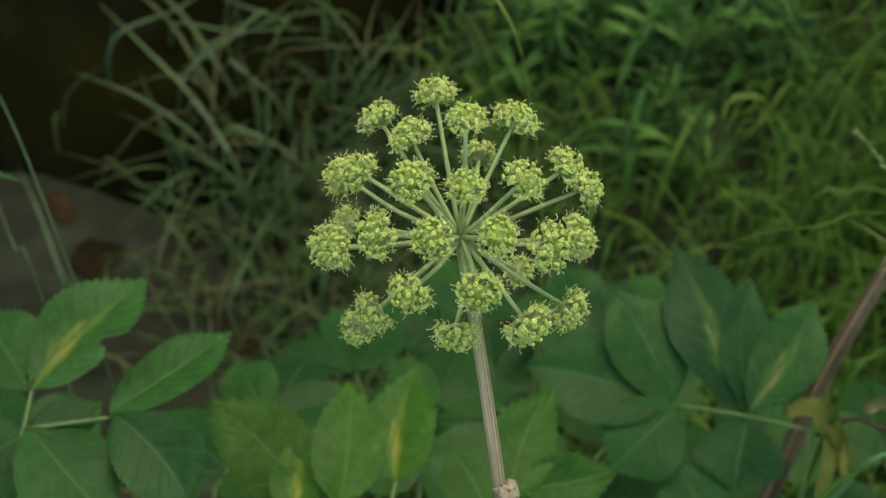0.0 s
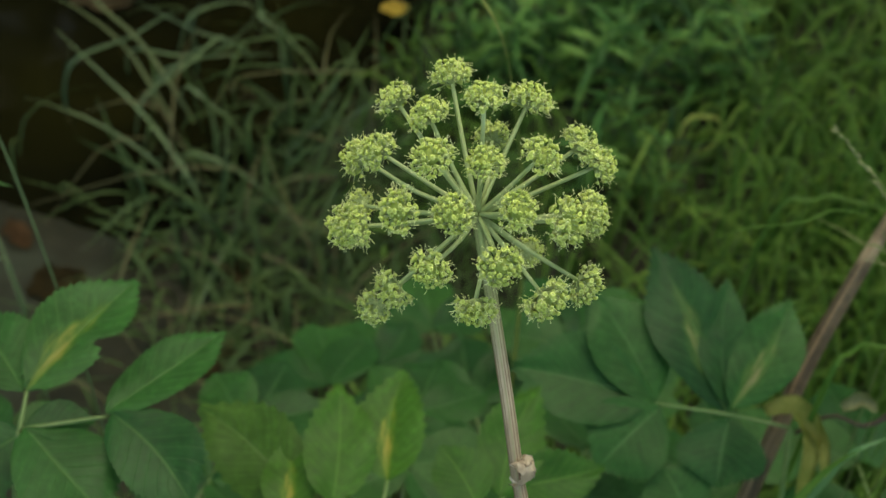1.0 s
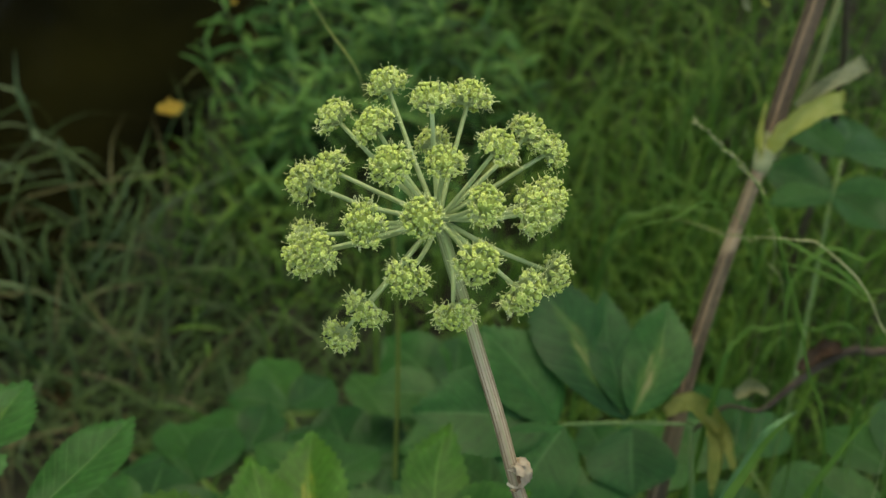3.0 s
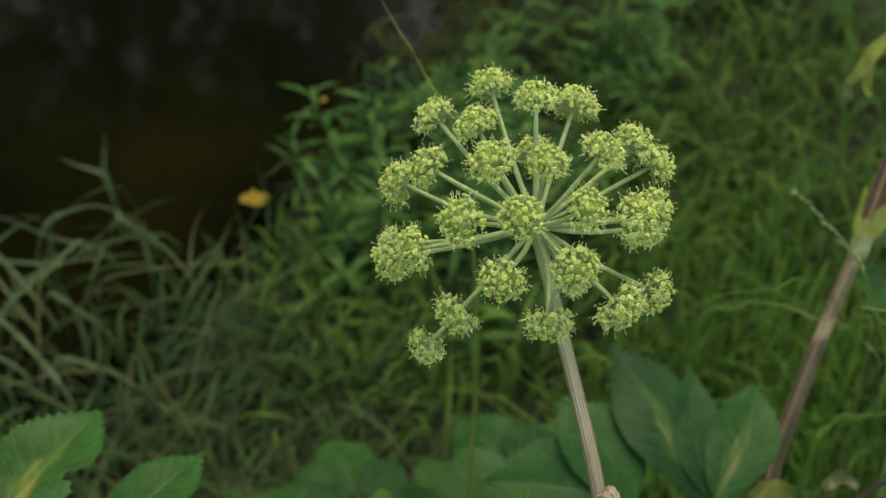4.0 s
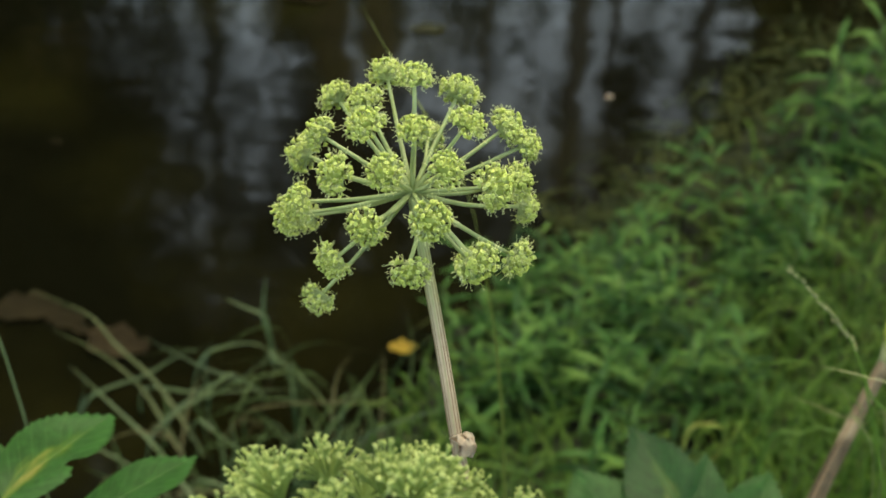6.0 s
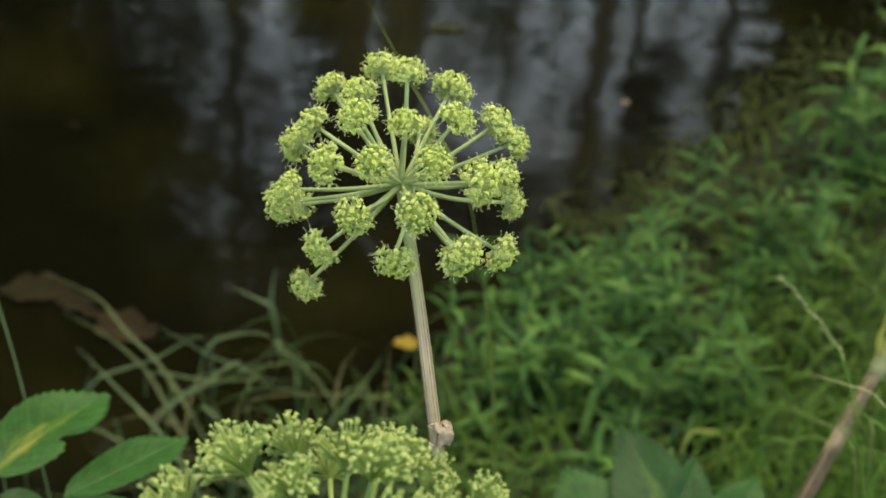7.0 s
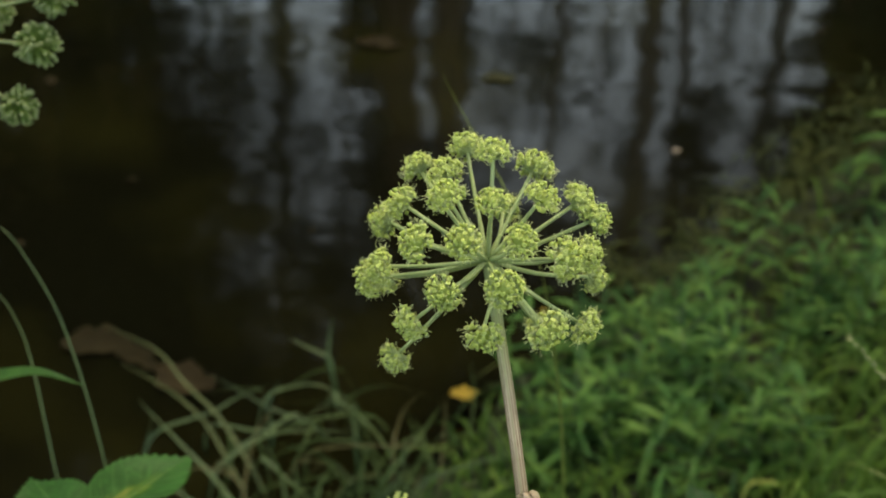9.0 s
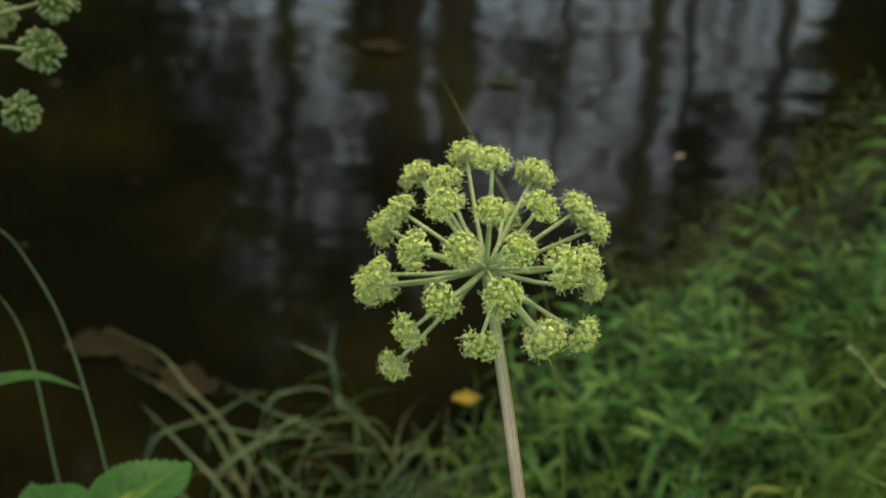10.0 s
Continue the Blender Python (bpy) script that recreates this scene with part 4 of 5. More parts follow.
curled_leaf(limp, [(0.232, 0.247, 0.957), (0.25, 0.25, 0.962), (0.262, 0.24, 0.957), (0.266, 0.222, 0.945), (0.258, 0.19, 0.925)], 0.013, M_LIMP, "", (0.2, -0.5, 0.8), 0.5)
curled_leaf(limp, [(0.255, 0.246, 0.958), (0.272, 0.232, 0.95), (0.28, 0.205, 0.93)], 0.009, M_LIMP, "", (0.2, -0.5, 0.8), 0.5)
faded = new("withered_shoot")
tagged(faded, "withered brown shoot with a crumpled yellow leaf", "plant")
bm = bmesh.new()
tube(bm, smooth_line([(0.66, 0.85, 0.12), (0.63, 0.8, 0.7), (0.482, 0.660, 1.110), (0.445, 0.640, 1.091), (0.420, 0.620, 1.095), (0.398, 0.600, 1.085)], 20), lambda u: 0.0042 - 0.0022 * u, 10, 0.1)
part("stem", bm, M_ROT, faded)
curled_leaf(faded, [(0.422, 0.620, 1.098), (0.402, 0.600, 1.098), (0.392, 0.595, 1.088), (0.385, 0.590, 1.077), (0.382, 0.588, 1.068)], 0.011, M_YELLOW, "crumpled yellow leaf", (0.3, -0.7, 0.6), 0.5)
curled_leaf(faded, [(0.403, 0.600, 1.087), (0.396, 0.590, 1.076), (0.395, 0.585, 1.067), (0.401, 0.582, 1.062)], 0.007, M_YELLOW, "", (0.3, -0.7, 0.6), 0.6)
curled_leaf(faded, [(0.385, 0.592, 1.078), (0.381, 0.588, 1.066), (0.386, 0.585, 1.055)], 0.006, M_PALESHEATH, "", (-0.3, -0.7, 0.6), 0.6)

# ---- grass, sedge, single blades ----
def arching_blade(bm, rng, x, y, length, width, lean, droop, kink):
    """Adds one grass blade that rises at x, y and arches over to any side."""
    L = length * rng.uniform(0.45, 1.35)
    a = rng.uniform(0, 6.28)
    ln = lean * rng.uniform(0.3, 1.3)
    b = Vector((x, y, max(ground_z(x, y), 0.0) - 0.01))
    d = Vector((math.cos(a), math.sin(a), 0))
    e = Vector((-d.y, d.x, 0)) * L * kink * rng.uniform(-1, 1)
    pts = [b, b + d * L * 0.15 * ln + Vector((0, 0, L * 0.45)), b + d * L * 0.5 * ln + e * 0.3 + Vector((0, 0, L * (0.8 - 0.25 * droop))), b + d * L * 0.95 * ln + e + Vector((0, 0, max(0.02, L * (0.85 - droop * rng.uniform(0.3, 1.0)))))]
    ribbon(bm, smooth_line(pts, 7), width * rng.uniform(0.5, 1.4), twist=rng.uniform(-1, 1))


def grass_patch(name, label, material, spots, count, length, width, lean, seed, droop=0.5, kink=0.0):
    """Many arching blades in one object. spots: (x, y, spread) centres."""
    rng = random.Random(seed)
    bm = bmesh.new()
    for _ in range(count):
        cx, cy, sp = rng.choice(spots)
        arching_blade(bm, rng, cx + rng.gauss(0, sp), cy + rng.gauss(0, sp), length, width, lean, droop, kink)
    return tagged(part(name, bm, material), label, "grass", kind="stuff")


def sedge_tuft(label, x, y, spread, count, length, width, seed, droop, kink):
    """A loose tuft of sedge whose blades are parts of their own."""
    rng = random.Random(seed)
    tuft = new("sedge_tuft")
    tagged(tuft, label, "sedge", "sedge tufts")
    for _ in range(count):
        bm = bmesh.new()
        arching_blade(bm, rng, x + rng.gauss(0, spread), y + rng.gauss(0, spread), length, width, 1.4, droop, kink)
        part("blade", bm, M_SEDGE, tuft)


grass_patch("grass", "arching green grass covering the wet bank", M_GRASS, [(0.38, 0.95, 0.2), (0.7, 1.2, 0.22), (0.35, 0.7, 0.2), (0.9, 1.7, 0.2), (1.05, 2.1, 0.2)], 1100, 0.19, 0.0065, 0.9, 5, 0.4)
grass_patch("fine_grass", "fine bright green grass on the bank", M_FINE, [(0.55, 0.9, 0.12), (0.7, 1.15, 0.15), (0.5, 0.6, 0.1), (0.75, 0.7, 0.12)], 900, 0.36, 0.0035, 0.5, 6)
grass_patch("fine_grass", "fine dark green grass low on the bank", M_GRASS, [(0.25, 0.45, 0.12), (0.5, 0.4, 0.12), (0.0, 0.45, 0.12), (-0.2, 0.4, 0.1)], 900, 0.3, 0.004, 0.6, 16)
grass_patch("grass", "low olive weeds at the water's edge", M_OLIVE, [(0.06, 1.76, 0.05), (0.05, 1.62, 0.05), (0.3, 2.05, 0.07), (0.42, 2.2, 0.08), (0.55, 2.38, 0.09), (0.68, 2.55, 0.1), (0.8, 2.75, 0.1), (0.95, 2.9, 0.12), (0.75, 2.3, 0.1), (0.85, 2.45, 0.12), (0.6, 2.2, 0.08), (0.5, 2.05, 0.08), (0.15, 1.85, 0.05), (0.7, 2.1, 0.1), (0.9, 2.2, 0.12)], 1500, 0.065, 0.0055, 1.3, 12, 0.85, 0.4)
grass_patch("pond_weed", "olive weeds lying flat in shallow water", M_OLIVE, [(0.36, 2.32, 0.06), (0.5, 2.48, 0.07), (0.62, 2.64, 0.08), (0.72, 2.82, 0.09), (0.85, 2.98, 0.1), (1.0, 3.12, 0.12), (1.2, 3.3, 0.12), (0.24, 2.16, 0.05)], 900, 0.05, 0.005, 1.9, 13, 1.2, 0.9)
for i, (x, y, r, n) in enumerate([(-0.38, 1.22, 0.11, 20), (-0.25, 1.32, 0.09, 24), (-0.12, 1.36, 0.09, 28), (-0.3, 1.12, 0.10, 18), (-0.1, 1.18, 0.12, 22), (-0.18, 1.02, 0.10, 16)]):
    sedge_tuft("grey-green tangled tuft of sedge over shallow water", x, y, r, n, 0.15, 0.0068, 70 + i, 0.95, 0.7)
for i, (x, y, r) in enumerate([(-0.4, 1.48, 0.10), (-0.2, 1.55, 0.08), (-0.02, 1.5, 0.07)]):
    sedge_tuft("sparse bent tuft of sedge standing in shallow water", x, y, r, 9, 0.13, 0.0064, 270 + i, 1.0, 0.6)
grass_patch("sedge", "low tangle of short bent sedge on wet mud", M_SEDGE, [(0.0, 1.0, 0.12), (-0.12, 0.85, 0.1), (-0.28, 0.95, 0.12), (-0.05, 1.2, 0.1), (-0.2, 1.15, 0.12), (-0.02, 0.75, 0.1), (-0.35, 1.1, 0.1)], 680, 0.085, 0.006, 1.7, 41, 0.9, 0.9)
grass_patch("grass", "short green grass among sedge on the wet bank", M_GRASS, [(0.03, 1.38, 0.07), (-0.05, 1.3, 0.08), (0.1, 1.24, 0.08), (0.0, 1.48, 0.06), (0.2, 1.32, 0.08)], 340, 0.12, 0.006, 1.0, 44, 0.6, 0.4)
grass_patch("grass", "short green grass between leafy herbs on the bank", M_GRASS, [(0.55, 1.75, 0.1), (0.6, 1.95, 0.1), (0.5, 1.55, 0.1), (0.42, 1.35, 0.1), (0.55, 1.4, 0.1), (0.68, 1.6, 0.1), (0.62, 1.1, 0.1), (0.76, 1.72, 0.1), (0.86, 1.88, 0.12)], 780, 0.13, 0.006, 1.0, 45, 0.6, 0.4)
# the same low grass goes on along the bank, round and behind the plants
rngB = random.Random(91)
bm = bmesh.new()
while len(bm.verts) < 70000:
    x, y = rngB.gauss(0.3, 1.3), rngB.gauss(-0.1, 1.2)
    if shore_y(x) - y > 0.1 and not (-0.8 < x < 1.0 and 0.2 < y):
        arching_blade(bm, rngB, x, y, 0.13, 0.008, 1.1, 0.6, 0.4)
tagged(part("grass", bm, M_GRASS), "low green grass along the muddy bank", "grass", kind="stuff")
grass_patch("dead_sedge", "thin brownish dead sedge lying in the mud", M_STRAW, [(-0.3, 1.35, 0.1), (-0.35, 1.0, 0.1), (-0.1, 0.95, 0.12)], 50, 0.16, 0.0035, 1.9, 8, 1.1, 0.6)


def blade(pts, width, mat, label, name="grass_plant", fold=0.3):
    """One blade that can be told apart, from its root to its tip."""
    bm = bmesh.new()
    ribbon(bm, smooth_line(pts, 5 * len(pts)), width * 0.85, fold)
    return tagged(part(name, bm, mat), label, "grass", "single grass blades")


GREY, STRAW, GREEN = "narrow grey-green sedge blade bent over dark water", "long pale straw-coloured blade arching over the water", "long arching green grass blade"
blade([(-0.419, 1.385, -0.015), (-0.453, 1.417, 0.030), (-0.531, 1.503, 0.070), (-0.599, 1.540, 0.110), (-0.664, 1.592, 0.140), (-0.774, 1.623, 0.160)], 0.0105, M_PALE, STRAW)
blade([(-0.448, 1.381, -0.015), (-0.490, 1.423, 0.020), (-0.556, 1.498, 0.060), (-0.635, 1.541, 0.095), (-0.725, 1.570, 0.120)], 0.0095, M_PALE, STRAW)
blade([(-0.66, 1.44, -0.01), (-0.632, 1.461, 0.06), (-0.549, 1.511, 0.073), (-0.502, 1.549, 0.087), (-0.455, 1.567, 0.1)], 0.010, M_GREYBLADE, GREY)
blade([(-0.34, 1.56, -0.01), (-0.381, 1.558, 0.03), (-0.448, 1.553, 0.06), (-0.503, 1.556, 0.09), (-0.558, 1.558, 0.12)], 0.010, M_GREYBLADE, GREY)
blade([(-0.44, 1.51, -0.01), (-0.443, 1.525, 0.04), (-0.449, 1.538, 0.08), (-0.436, 1.566, 0.12)], 0.009, M_GREYBLADE, GREY)
blade([(-0.35, 1.65, -0.01), (-0.35, 1.663, 0.02), (-0.366, 1.674, 0.09), (-0.364, 1.709, 0.16)], 0.011, M_GREYBLADE, GREY)
blade([(-0.35, 1.68, 0.0), (-0.364, 1.689, 0.07), (-0.377, 1.698, 0.08), (-0.415, 1.707, 0.09), (-0.445, 1.714, 0.1)], 0.011, M_GREYBLADE, GREY)
blade([(-0.51, 1.46, -0.01), (-0.489, 1.482, 0.03), (-0.411, 1.505, 0.055), (-0.336, 1.579, 0.08)], 0.010, M_GREYBLADE, GREY)
blade([(-0.56, 1.50, -0.01), (-0.547, 1.504, 0.05), (-0.448, 1.485, 0.063), (-0.351, 1.508, 0.057), (-0.279, 1.522, 0.05)], 0.009, M_GREYBLADE, GREY)
blade([(-0.645, 1.40, -0.01), (-0.644, 1.411, 0.04), (-0.633, 1.426, 0.09), (-0.624, 1.425, 0.14)], 0.010, M_GREYBLADE, GREY)
blade([(-0.205, 1.40, 0.0), (-0.203, 1.409, 0.03), (-0.195, 1.408, 0.085), (-0.187, 1.42, 0.14)], 0.012, M_GREYBLADE, GREY)
blade([(-0.48, 1.56, 0.0), (-0.458, 1.576, 0.07), (-0.413, 1.613, 0.07), (-0.373, 1.632, 0.06), (-0.32, 1.611, 0.05)], 0.009, M_GREYBLADE, GREY)
blade([(-0.36, 1.61, 0.0), (-0.35, 1.606, 0.06), (-0.331, 1.589, 0.063), (-0.284, 1.55, 0.057), (-0.23, 1.489, 0.05)], 0.009, M_GREYBLADE, GREY)
blade([(-0.46, 1.43, 0.0), (-0.441, 1.418, 0.06), (-0.401, 1.39, 0.055), (-0.35, 1.353, 0.05)], 0.012, M_GREYBLADE, GREY)
blade([(-0.19, 1.34, 0.02), (-0.155, 1.346, 0.1), (-0.075, 1.379, 0.125), (0.07, 1.429, 0.15)], 0.009, M_GREYBLADE, GREY)
blade([(-0.52, 1.36, 0.0), (-0.506, 1.374, 0.06), (-0.475, 1.421, 0.073), (-0.435, 1.477, 0.087), (-0.379, 1.479, 0.1)], 0.010, M_GREYBLADE, GREY)
blade([(-0.43, 1.27, 0.0), (-0.413, 1.272, 0.06), (-0.331, 1.245, 0.053), (-0.256, 1.183, 0.047), (-0.198, 1.099, 0.04)], 0.009, M_GREYBLADE, GREY)
blade([(-0.26, 1.30, 0.0), (-0.257, 1.31, 0.04), (-0.212, 1.337, 0.08), (-0.178, 1.376, 0.12)], 0.009, M_GREYBLADE, GREY)
blade([(-0.31, 1.13, 0.0), (-0.323, 1.11, 0.05), (-0.353, 0.976, 0.05), (-0.359, 0.914, 0.05)], 0.009, M_GREYBLADE, GREY)
blade([(-0.38, 1.20, 0.0), (-0.415, 1.239, 0.05), (-0.494, 1.332, 0.073), (-0.579, 1.402, 0.097), (-0.666, 1.473, 0.12)], 0.011, M_GREYBLADE, GREY)
blade([(-0.38, 1.54, 0.0), (-0.395, 1.522, 0.08), (-0.445, 1.431, 0.09), (-0.502, 1.343, 0.1)], 0.009, M_GREYBLADE, GREY)
blade([(-0.45, 1.25, 0.0), (-0.472, 1.26, 0.05), (-0.57, 1.304, 0.08), (-0.682, 1.328, 0.1)], 0.009, M_GREYBLADE, GREY)
blade([(-0.60, 0.95, 0.0), (-0.611, 0.958, 0.05), (-0.66, 1.043, 0.085), (-0.705, 1.109, 0.12)], 0.008, M_GREYBLADE, GREY)
blade([(0.488, 1.355, 0.03), (0.491, 1.357, 0.12), (0.496, 1.358, 0.197), (0.505, 1.369, 0.273), (0.518, 1.363, 0.35)], 0.012, M_GRASS, GREEN)
blade([(-0.24, 0.22, 0.3), (-0.27, 0.27, 0.8), (-0.302, 0.305, 1.012), (-0.34, 0.356, 1.095), (-0.371, 0.381, 1.138), (-0.4, 0.395, 1.164), (-0.44, 0.40, 1.16)], 0.0016, M_GREYBLADE, "tall thin grey-green blade arching over the water")
blade([(-0.30, 0.25, 0.28), (-0.33, 0.311, 0.914), (-0.354, 0.337, 0.957), (-0.384, 0.387, 1.039), (-0.404, 0.408, 1.073), (-0.431, 0.422, 1.099)], 0.0016, M_GREYBLADE, "tall thin grey-green blade arching over the water")
blade([(-0.52, 0.20, 0.26), (-0.47, 0.24, 1.0), (-0.389, 0.257, 1.116), (-0.358, 0.263, 1.122), (-0.33, 0.268, 1.126), (-0.297, 0.267, 1.119)], 0.025, M_HERB, "broad smooth green blade bending sideways")
blade([(0.07, 0.40, 0.28), (0.055, 0.37, 0.9), (0.024, 0.35, 1.17), (-0.008, 0.35, 1.252), (-0.026, 0.35, 1.285), (-0.041, 0.35, 1.313), (-0.058, 0.35, 1.345)], 0.0054, M_WITHER, "slender green grass stalk rising before the water", "grass_stalk")
blade([(0.45, 0.1, 0.33), (0.38, 0.2, 1.03), (0.352, 0.245, 1.079), (0.317, 0.27, 1.095), (0.299, 0.282, 1.102), (0.29, 0.303, 1.12)], 0.005, M_FINE, GREEN)
blade([(0.5, 0.15, 0.33), (0.42, 0.26, 1.03), (0.376, 0.29, 1.057), (0.35, 0.3, 1.061), (0.324, 0.285, 1.04), (0.316, 0.251, 1.005)], 0.006, M_FINE, GREEN)
blade([(0.48, 0.12, 0.33), (0.399, 0.236, 1.0), (0.374, 0.27, 1.038), (0.344, 0.289, 1.05), (0.309, 0.302, 1.053)], 0.006, M_FINE, GREEN)
blade([(0.15, 0.0, 0.36), (0.165, 0.02, 1.04), (0.182, 0.05, 1.117), (0.2, 0.067, 1.138), (0.214, 0.078, 1.152), (0.229, 0.085, 1.163)], 0.0075, M_FINE, GREEN)
blade([(0.22, 0.02, 0.36), (0.235, 0.05, 1.05), (0.246, 0.069, 1.095), (0.264, 0.083, 1.112), (0.277, 0.092, 1.124), (0.296, 0.103, 1.139)], 0.006, M_FINE, GREEN)
blade([(0.26, 0.2, 0.36), (0.265, 0.24, 0.95), (0.285, 0.265, 1.012), (0.306, 0.267, 1.019), (0.333, 0.264, 1.022)], 0.005, M_FINE, GREEN)
blade([(0.30, 0.58, 0.1), (0.305, 0.6, 0.72), (0.346, 0.607, 0.793), (0.384, 0.604, 0.798), (0.432, 0.591, 0.798)], 0.008, M_GRASS, GREEN)

blade([(0.40, 0.30, 0.33), (0.36, 0.36, 0.9), (0.319, 0.37, 1.02), (0.26, 0.32, 1.1), (0.223, 0.283, 1.126), (0.1800, 0.2466, 1.159), (0.146, 0.217, 1.176)], 0.0026, M_FINE, "thin grass stalk arching sideways over the bank")
blade([(0.36, 0.3, 0.3), (0.335, 0.33, 0.98), (0.318, 0.35, 1.022), (0.301, 0.360, 1.021), (0.286, 0.375, 1.018), (0.270, 0.390, 1.012)], 0.003, M_PALE, "short pale dry blade among green grass")
blade([(0.345, 0.9, 0.1), (0.350, 0.9, 0.45), (0.352, 0.9, 0.534), (0.358, 0.9, 0.602), (0.362, 0.9, 0.651)], 0.009, M_FINE, GREEN)
blade([(0.44, 0.2, 0.3), (0.39, 0.25, 0.95), (0.339, 0.27, 1.010), (0.308, 0.27, 1.013), (0.288, 0.27, 1.006)], 0.004, M_FINE, GREEN)
blade([(0.36, 0.25, 0.3), (0.35, 0.27, 0.85), (0.342, 0.27, 1.005), (0.307, 0.27, 1.085), (0.262, 0.27, 1.163)], 0.004, M_WITHER, "long arching olive grass blade")
blade([(0.345, 0.26, 0.3), (0.34, 0.27, 0.85), (0.331, 0.27, 1.007), (0.310, 0.27, 1.074), (0.269, 0.27, 1.127)], 0.004, M_FINE, GREEN)
blade([(0.38, 0.26, 0.3), (0.37, 0.27, 0.8), (0.346, 0.27, 0.913), (0.332, 0.27, 0.982), (0.329, 0.27, 1.016)], 0.0045, M_FINE, GREEN)
blade([(0.42, 0.25, 0.3), (0.405, 0.26, 0.85), (0.405, 0.27, 0.918), (0.376, 0.27, 1.031), (0.351, 0.27, 1.061), (0.325, 0.27, 1.078)], 0.006, M_FINE, GREEN)
blade([(0.190, 0.115, 0.33), (0.240, 0.165, 0.857), (0.252, 0.165, 0.952), (0.262, 0.165, 1.008), (0.269, 0.165, 1.037), (0.292, 0.175, 1.042)], 0.0105, M_BLUE, "broad blue-green grass blade bending over")
blade([(0.40, 0.12, 0.33), (0.36, 0.16, 1.0), (0.325, 0.18, 1.13), (0.287, 0.20, 1.174), (0.264, 0.20, 1.185), (0.237, 0.20, 1.191)], 0.0024, M_SPIKE, "pale dry grass blade bending over the bank")
blade([(0.33, 0.22, 0.33), (0.305, 0.24, 1.0), (0.277, 0.25, 1.115), (0.261, 0.25, 1.140)], 0.003, M_PALE, "pale dry grass blade bending over the bank")
blade([(0.34, 1.2, 0.05), (0.345, 1.236, 0.235), (0.379, 1.24, 0.262), (0.402, 1.24, 0.248), (0.396, 1.23, 0.212), (0.362, 1.22, 0.2)], 0.0095, M_WITHER, "curled yellow-green withering grass blade")


def panicle(pts, label, seed):
    """A flowering grass: thin stalk with short closely set spikelets along its upper half."""
    rng = random.Random(seed)
    g = new("flowering_grass")
    tagged(g, label, "grass", "flowering grasses")
    line = smooth_line(pts, 40)
    bm = bmesh.new()
    tube(bm, line, lambda u: 0.0011 - 0.0005 * u, 5)
    part("stem", bm, M_FINE, g)
    bm = bmesh.new()
    for i in range(26, 40):
        p = line[i]
        d = (line[i] - line[i - 1]).normalized()
        for _ in range(2):
            s = (d * 2.2 + Vector((rng.gauss(0, .4), rng.gauss(0, .4), rng.gauss(0, .4)))).normalized()
            tube(bm, [p, p + s * 0.003, p + s * 0.007], lambda u: 0.00095 * math.sin(math.pi * (0.15 + 0.8 * u)), 4)
    tagged(part("seed_head", bm, M_SPIKE, g), kind="stuff")


panicle([(0.36, 0.08, 0.33), (0.32, 0.15, 0.95), (0.301, 0.198, 1.063), (0.292, 0.245, 1.107), (0.281, 0.282, 1.14), (0.265, 0.301, 1.157), (0.238, 0.318, 1.178)], "pale flowering grass bending over the bank", 3)


# ---- fallen leaves on water and mud ----
def fallen_leaf(x, y, size, heading, mat, label, z=None, aspect=0.55):
    rng = random.Random(int(x * 1000 + y * 77))
    bm = bmesh.new()
    rows = []
    for i in range(9):
        u = i / 8
        w = aspect * size * 0.5 * math.sin(math.pi * (0.04 + 0.92 * u)) ** 0.7
        rows.append([bm.verts.new((size * (u - 0.5), s * w * rng.uniform(0.55, 1.3), 0.03 * size * (s * s * 0.8 + math.sin(u * 5 + x) * 0.5) + rng.uniform(0, 0.02) * size)) for s in (-1, -0.5, 0, 0.5, 1)])
    for a, c in zip(rows, rows[1:]):
        for k in range(4):
            bm.faces.new((a[k], a[k + 1], c[k + 1], c[k]))
    bmesh.ops.solidify(bm, geom=bm.faces[:], thickness=0.0008)
    ob = part("fallen_leaf", bm, mat)
    ob.matrix_basis = pose(x, y, max(0.003, ground_z(x, y) + 0.004) if z is None else z, 0, 0, heading)
    return tagged(ob, label, "leaf", "fallen leaves")


BROWN = "brown dead leaf floating in shallow water"
fallen_leaf(-0.84, 1.775, 0.135, 15, M_FLOAT, BROWN, aspect=0.75)
fallen_leaf(-0.645, 1.69, 0.13, -20, M_FLOAT, BROWN, aspect=0.7)
fallen_leaf(-0.75, 1.74, 0.11, -30, M_FLOAT, BROWN)
fallen_leaf(-0.149, 3.05, 0.09, 10, M_STRAW, "ochre-brown leaf afloat on the pond")
fallen_leaf(-0.484, 3.21, 0.13, -5, M_FLOAT, "ochre-brown leaf afloat on the pond")
for x, y, k in ((0.727, 3.5, 0.03), (-0.497, 2.244, 0.02), (-0.943, 2.397, 0.03), (-1.276, 2.847, 0.05), (-1.1, 2.1, 0.025)):
    fallen_leaf(x, y, k, x * 200, M_FLOAT, "small brown scrap afloat on the pond")
fallen_leaf(0.305, 2.737, 0.025, 40, M_SHEATH, "tiny pale petal afloat on the pond")
fallen_leaf(-0.58, 1.027, 0.09, 30, M_DEADLEAF, "reddish brown dead leaf in the mud", aspect=0.8)
fallen_leaf(-0.301, 1.07, 0.08, 100, M_DEADLEAF, "reddish brown dead leaf in the mud", aspect=0.8)
fallen_leaf(-0.32, 0.919, 0.09, 70, M_DEADLEAF, "reddish brown dead leaf in the mud")
fallen_leaf(-0.66, 1.12, 0.07, 130, M_DEADLEAF, "reddish brown dead leaf in the mud")
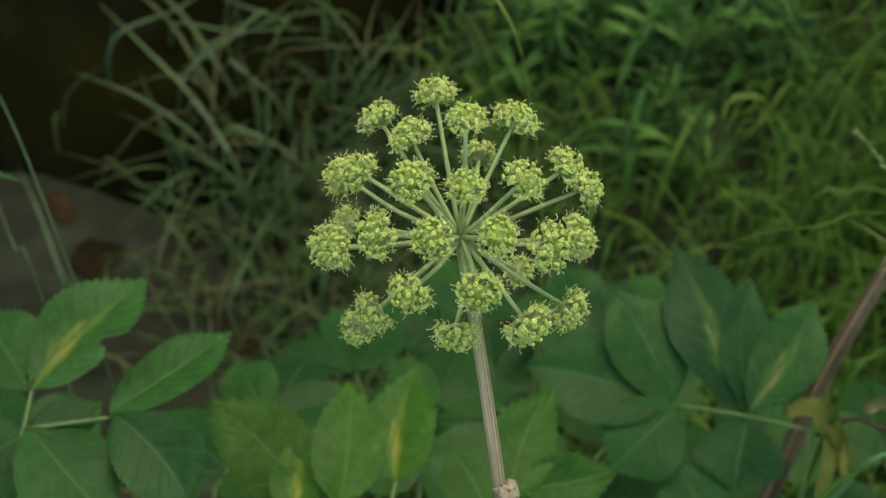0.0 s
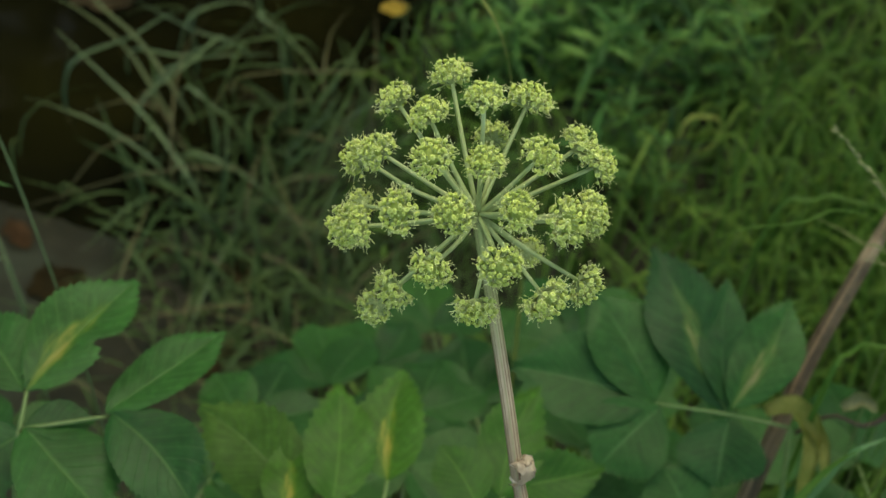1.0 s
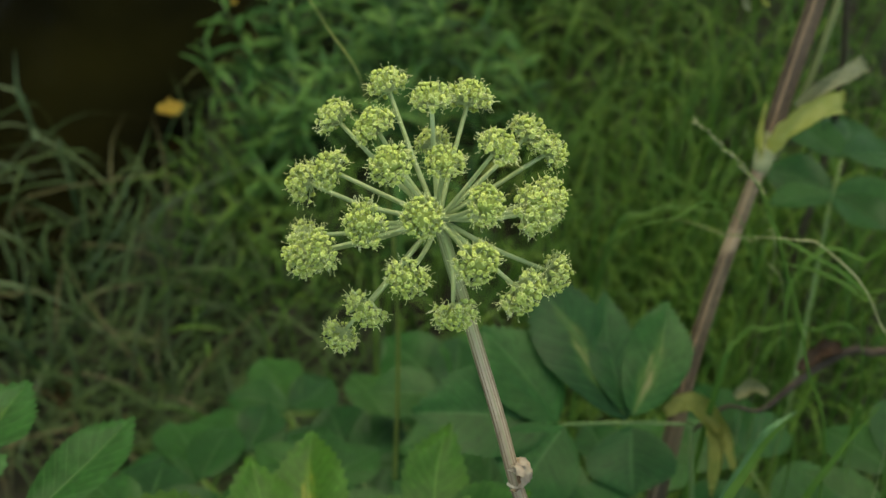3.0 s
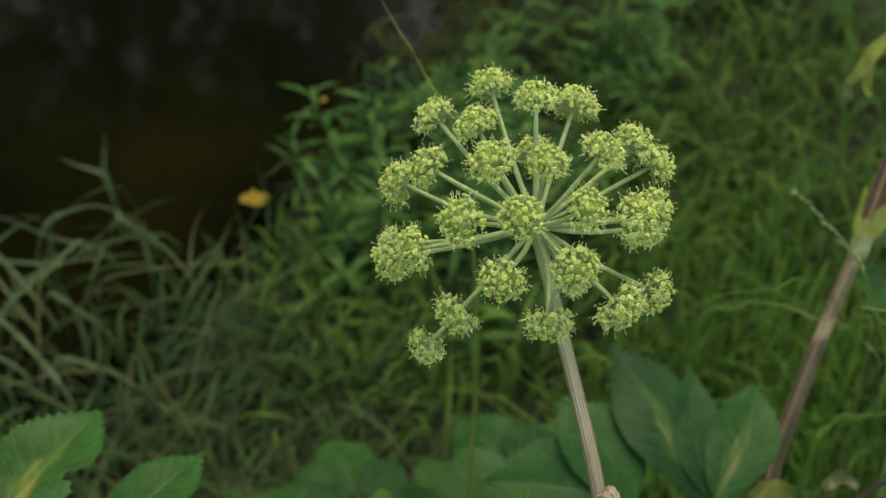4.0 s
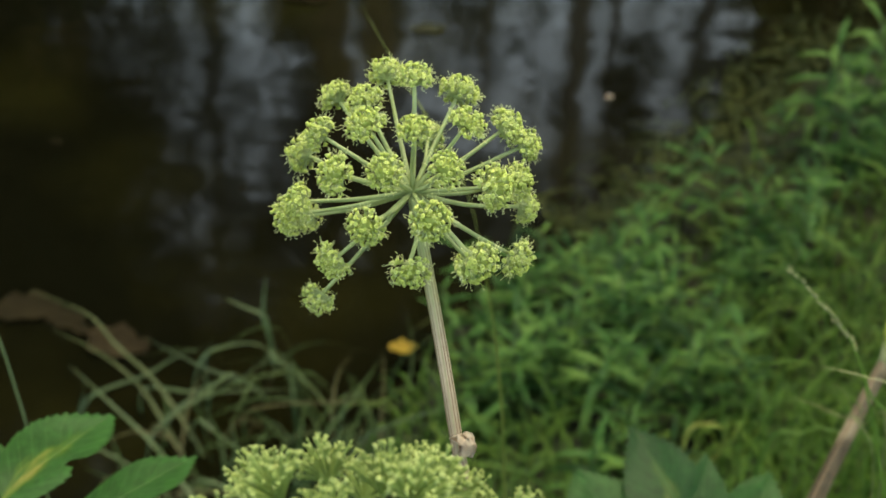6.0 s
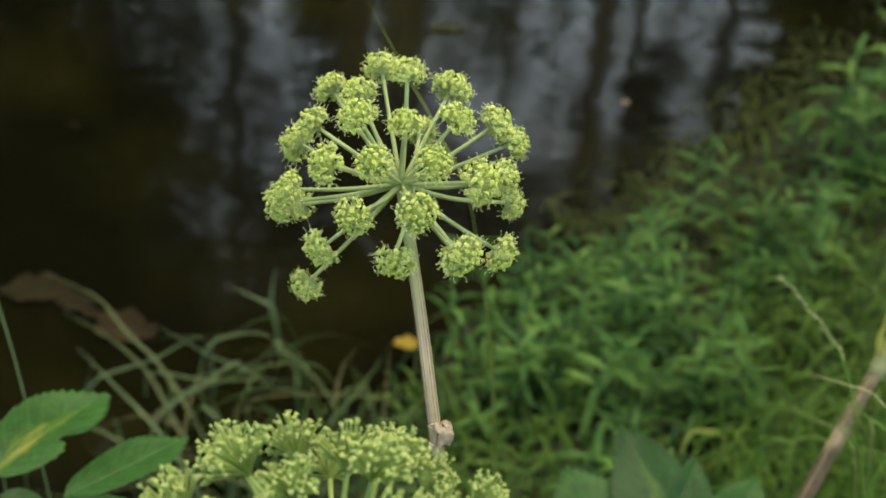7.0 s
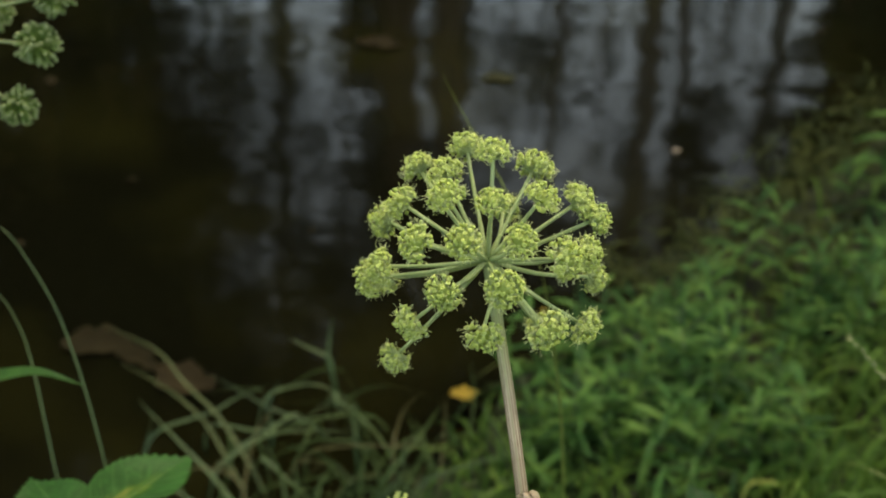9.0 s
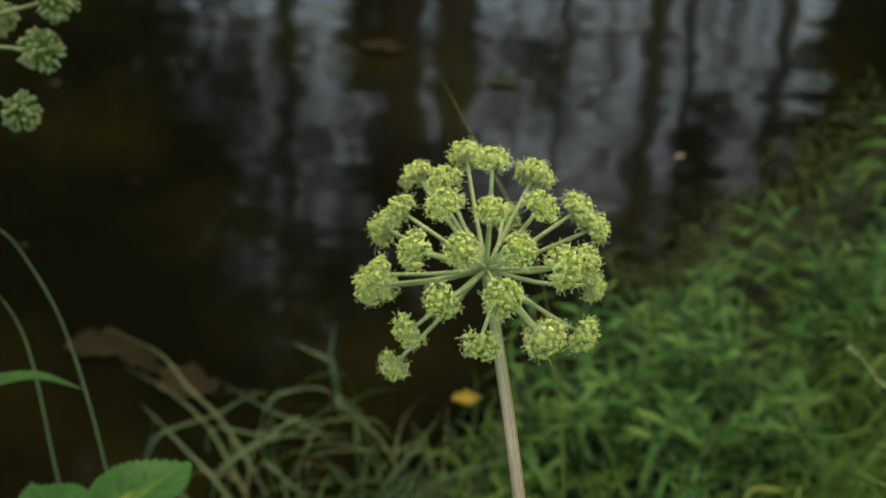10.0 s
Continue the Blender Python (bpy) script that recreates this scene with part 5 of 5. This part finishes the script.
fallen_leaf(-0.45, 1.10, 0.06, 10, M_DEADLEAF, "reddish brown dead leaf in the mud")
fallen_leaf(-0.112, 1.664, 0.052, 10, M_OCHRE, "bright yellow fallen leaf at the water's edge", z=0.046, aspect=0.85)
fallen_leaf(0.02, 1.95, 0.018, 60, M_OCHRE, "small yellow fallen leaf at the water's edge", z=0.05, aspect=0.7)

# ---- leafy herbs ----
def herb_leaf_mesh():
    bm = bmesh.new()
    rows = []
    for i in range(7):
        u = i / 6
        w = 0.09 * math.sin(math.pi * u ** 0.75) + (0.004 if i in (0, 6) else 0)
        z = 0.12 * math.sin(u * 2.2) - 0.15 * u * u
        rows.append([bm.verts.new((u, s * w, z + abs(s) * w * 0.35)) for s in (-1, 0, 1)])
    for a, b in zip(rows, rows[1:]):
        for k in range(2):
            bm.faces.new((a[k], b[k], b[k + 1], a[k + 1]))
    me = bpy.data.meshes.new("leaf")
    bm.to_mesh(me)
    bm.free()
    me.materials.append(M_HERB)
    me.polygons.foreach_set("use_smooth", [True] * len(me.polygons))
    return me


HERB_LEAF = herb_leaf_mesh()


def herb(height, pairs, leaf, seed):
    rng = random.Random(seed)
    h = new("leafy_herb")
    tagged(h, "small leafy herb with narrow pointed bright green leaves", "herb", "leafy herbs on the bank")
    bm = bmesh.new()
    bend = Vector((rng.uniform(-.25, .25), rng.uniform(-.25, .25), 1))
    line = smooth_line([(0, 0, -0.02), (bend.x * height * 0.3, bend.y * height * 0.3, height * 0.5), (bend.x * height, bend.y * height, height)], 9)
    tube(bm, line, 0.0016, 5)
    part("stem", bm, M_HERB_STEM, h)
    for i in range(pairs):
        u = 0.25 + 0.75 * (i + 0.5) / pairs
        p = line[min(8, int(u * 8.99))]
        s = leaf * (1.1 - 0.5 * u) * rng.uniform(0.85, 1.15)
        for k in range(2):
            a = math.degrees(i * 1.571 + k * math.pi + rng.uniform(-.3, .3))
            piece("leaf", HERB_LEAF, h, Matrix.Translation(p) @ pose(0, 0, 0, 0, 0, a) @ pose(0, 0, 0, 0, rng.uniform(-45, 5), 0) @ Matrix.Scale(s, 4))
    return h


HERBS = [herb(h, n, l, 400 + i) for i, (h, n, l) in enumerate([(0.15, 5, 0.094), (0.19, 6, 0.1), (0.11, 5, 0.088), (0.22, 7, 0.1)])]
rngH = random.Random(77)
for x, y, k in ((0.232, 1.97, 0.7), (0.31, 2.0, 0.75), (0.424, 2.156, 1.0), (0.503, 2.13, 0.9), (0.552, 1.9, 1.0), (0.345, 1.87, 0.85), (0.677, 2.45, 0.9),
                (0.72, 2.46, 1.05), (0.78, 2.52, 1.2), (0.84, 2.44, 1.15), (0.76, 2.40, 0.95), (0.9, 2.55, 1.25), (0.95, 2.47, 1.2), (0.82, 2.6, 1.2), (0.88, 2.36, 1.05), (0.98, 2.62, 1.25), (0.80, 2.34, 0.9), (0.92, 2.66, 1.15), (1.02, 2.52, 1.2), (0.86, 2.5, 1.1)):
    copy_thing(HERBS[int(x * 100 + y * 10) % 4], Matrix.Translation((x, y, ground_z(x, y))) @ pose(0, 0, 0, rngH.uniform(-8, 8), rngH.uniform(-8, 8), rngH.uniform(0, 360)) @ Matrix.Scale(k, 4))
made = 0
while made < 158:
    x, y = rngH.uniform(-0.16, 1.2), rngH.uniform(1.2, 2.8)
    inland = shore_y(x) - y
    if (x + 0.13) ** 2 + (y - 1.58) ** 2 < 0.024 or (x < 0.03 and (y < 1.46 or rngH.random() < 0.6)):
        continue
    if inland < -0.02 or inland > 0.95 or (inland > 0.6 and rngH.random() < 0.55):
        continue
    if inland < 0.03 + 0.44 * step01(0.08, 0.5, x) or (x > 0.5 and rngH.random() < 0.5):
        continue
    if noise.noise(Vector((x * 5.5, y * 5.5, 4.0))) < -0.16:
        continue
    m = Matrix.Translation((x, y, ground_z(x, y))) @ pose(0, 0, 0, rngH.uniform(-15, 15), rngH.uniform(-15, 15), rngH.uniform(0, 360)) @ Matrix.Scale(rngH.uniform(0.68, 1.0) + 0.14 * step01(0.35, 0.05, x), 4)
    if made < 4:
        HERBS[made].matrix_basis = m
    else:
        copy_thing(HERBS[made % 4], m)
    made += 1
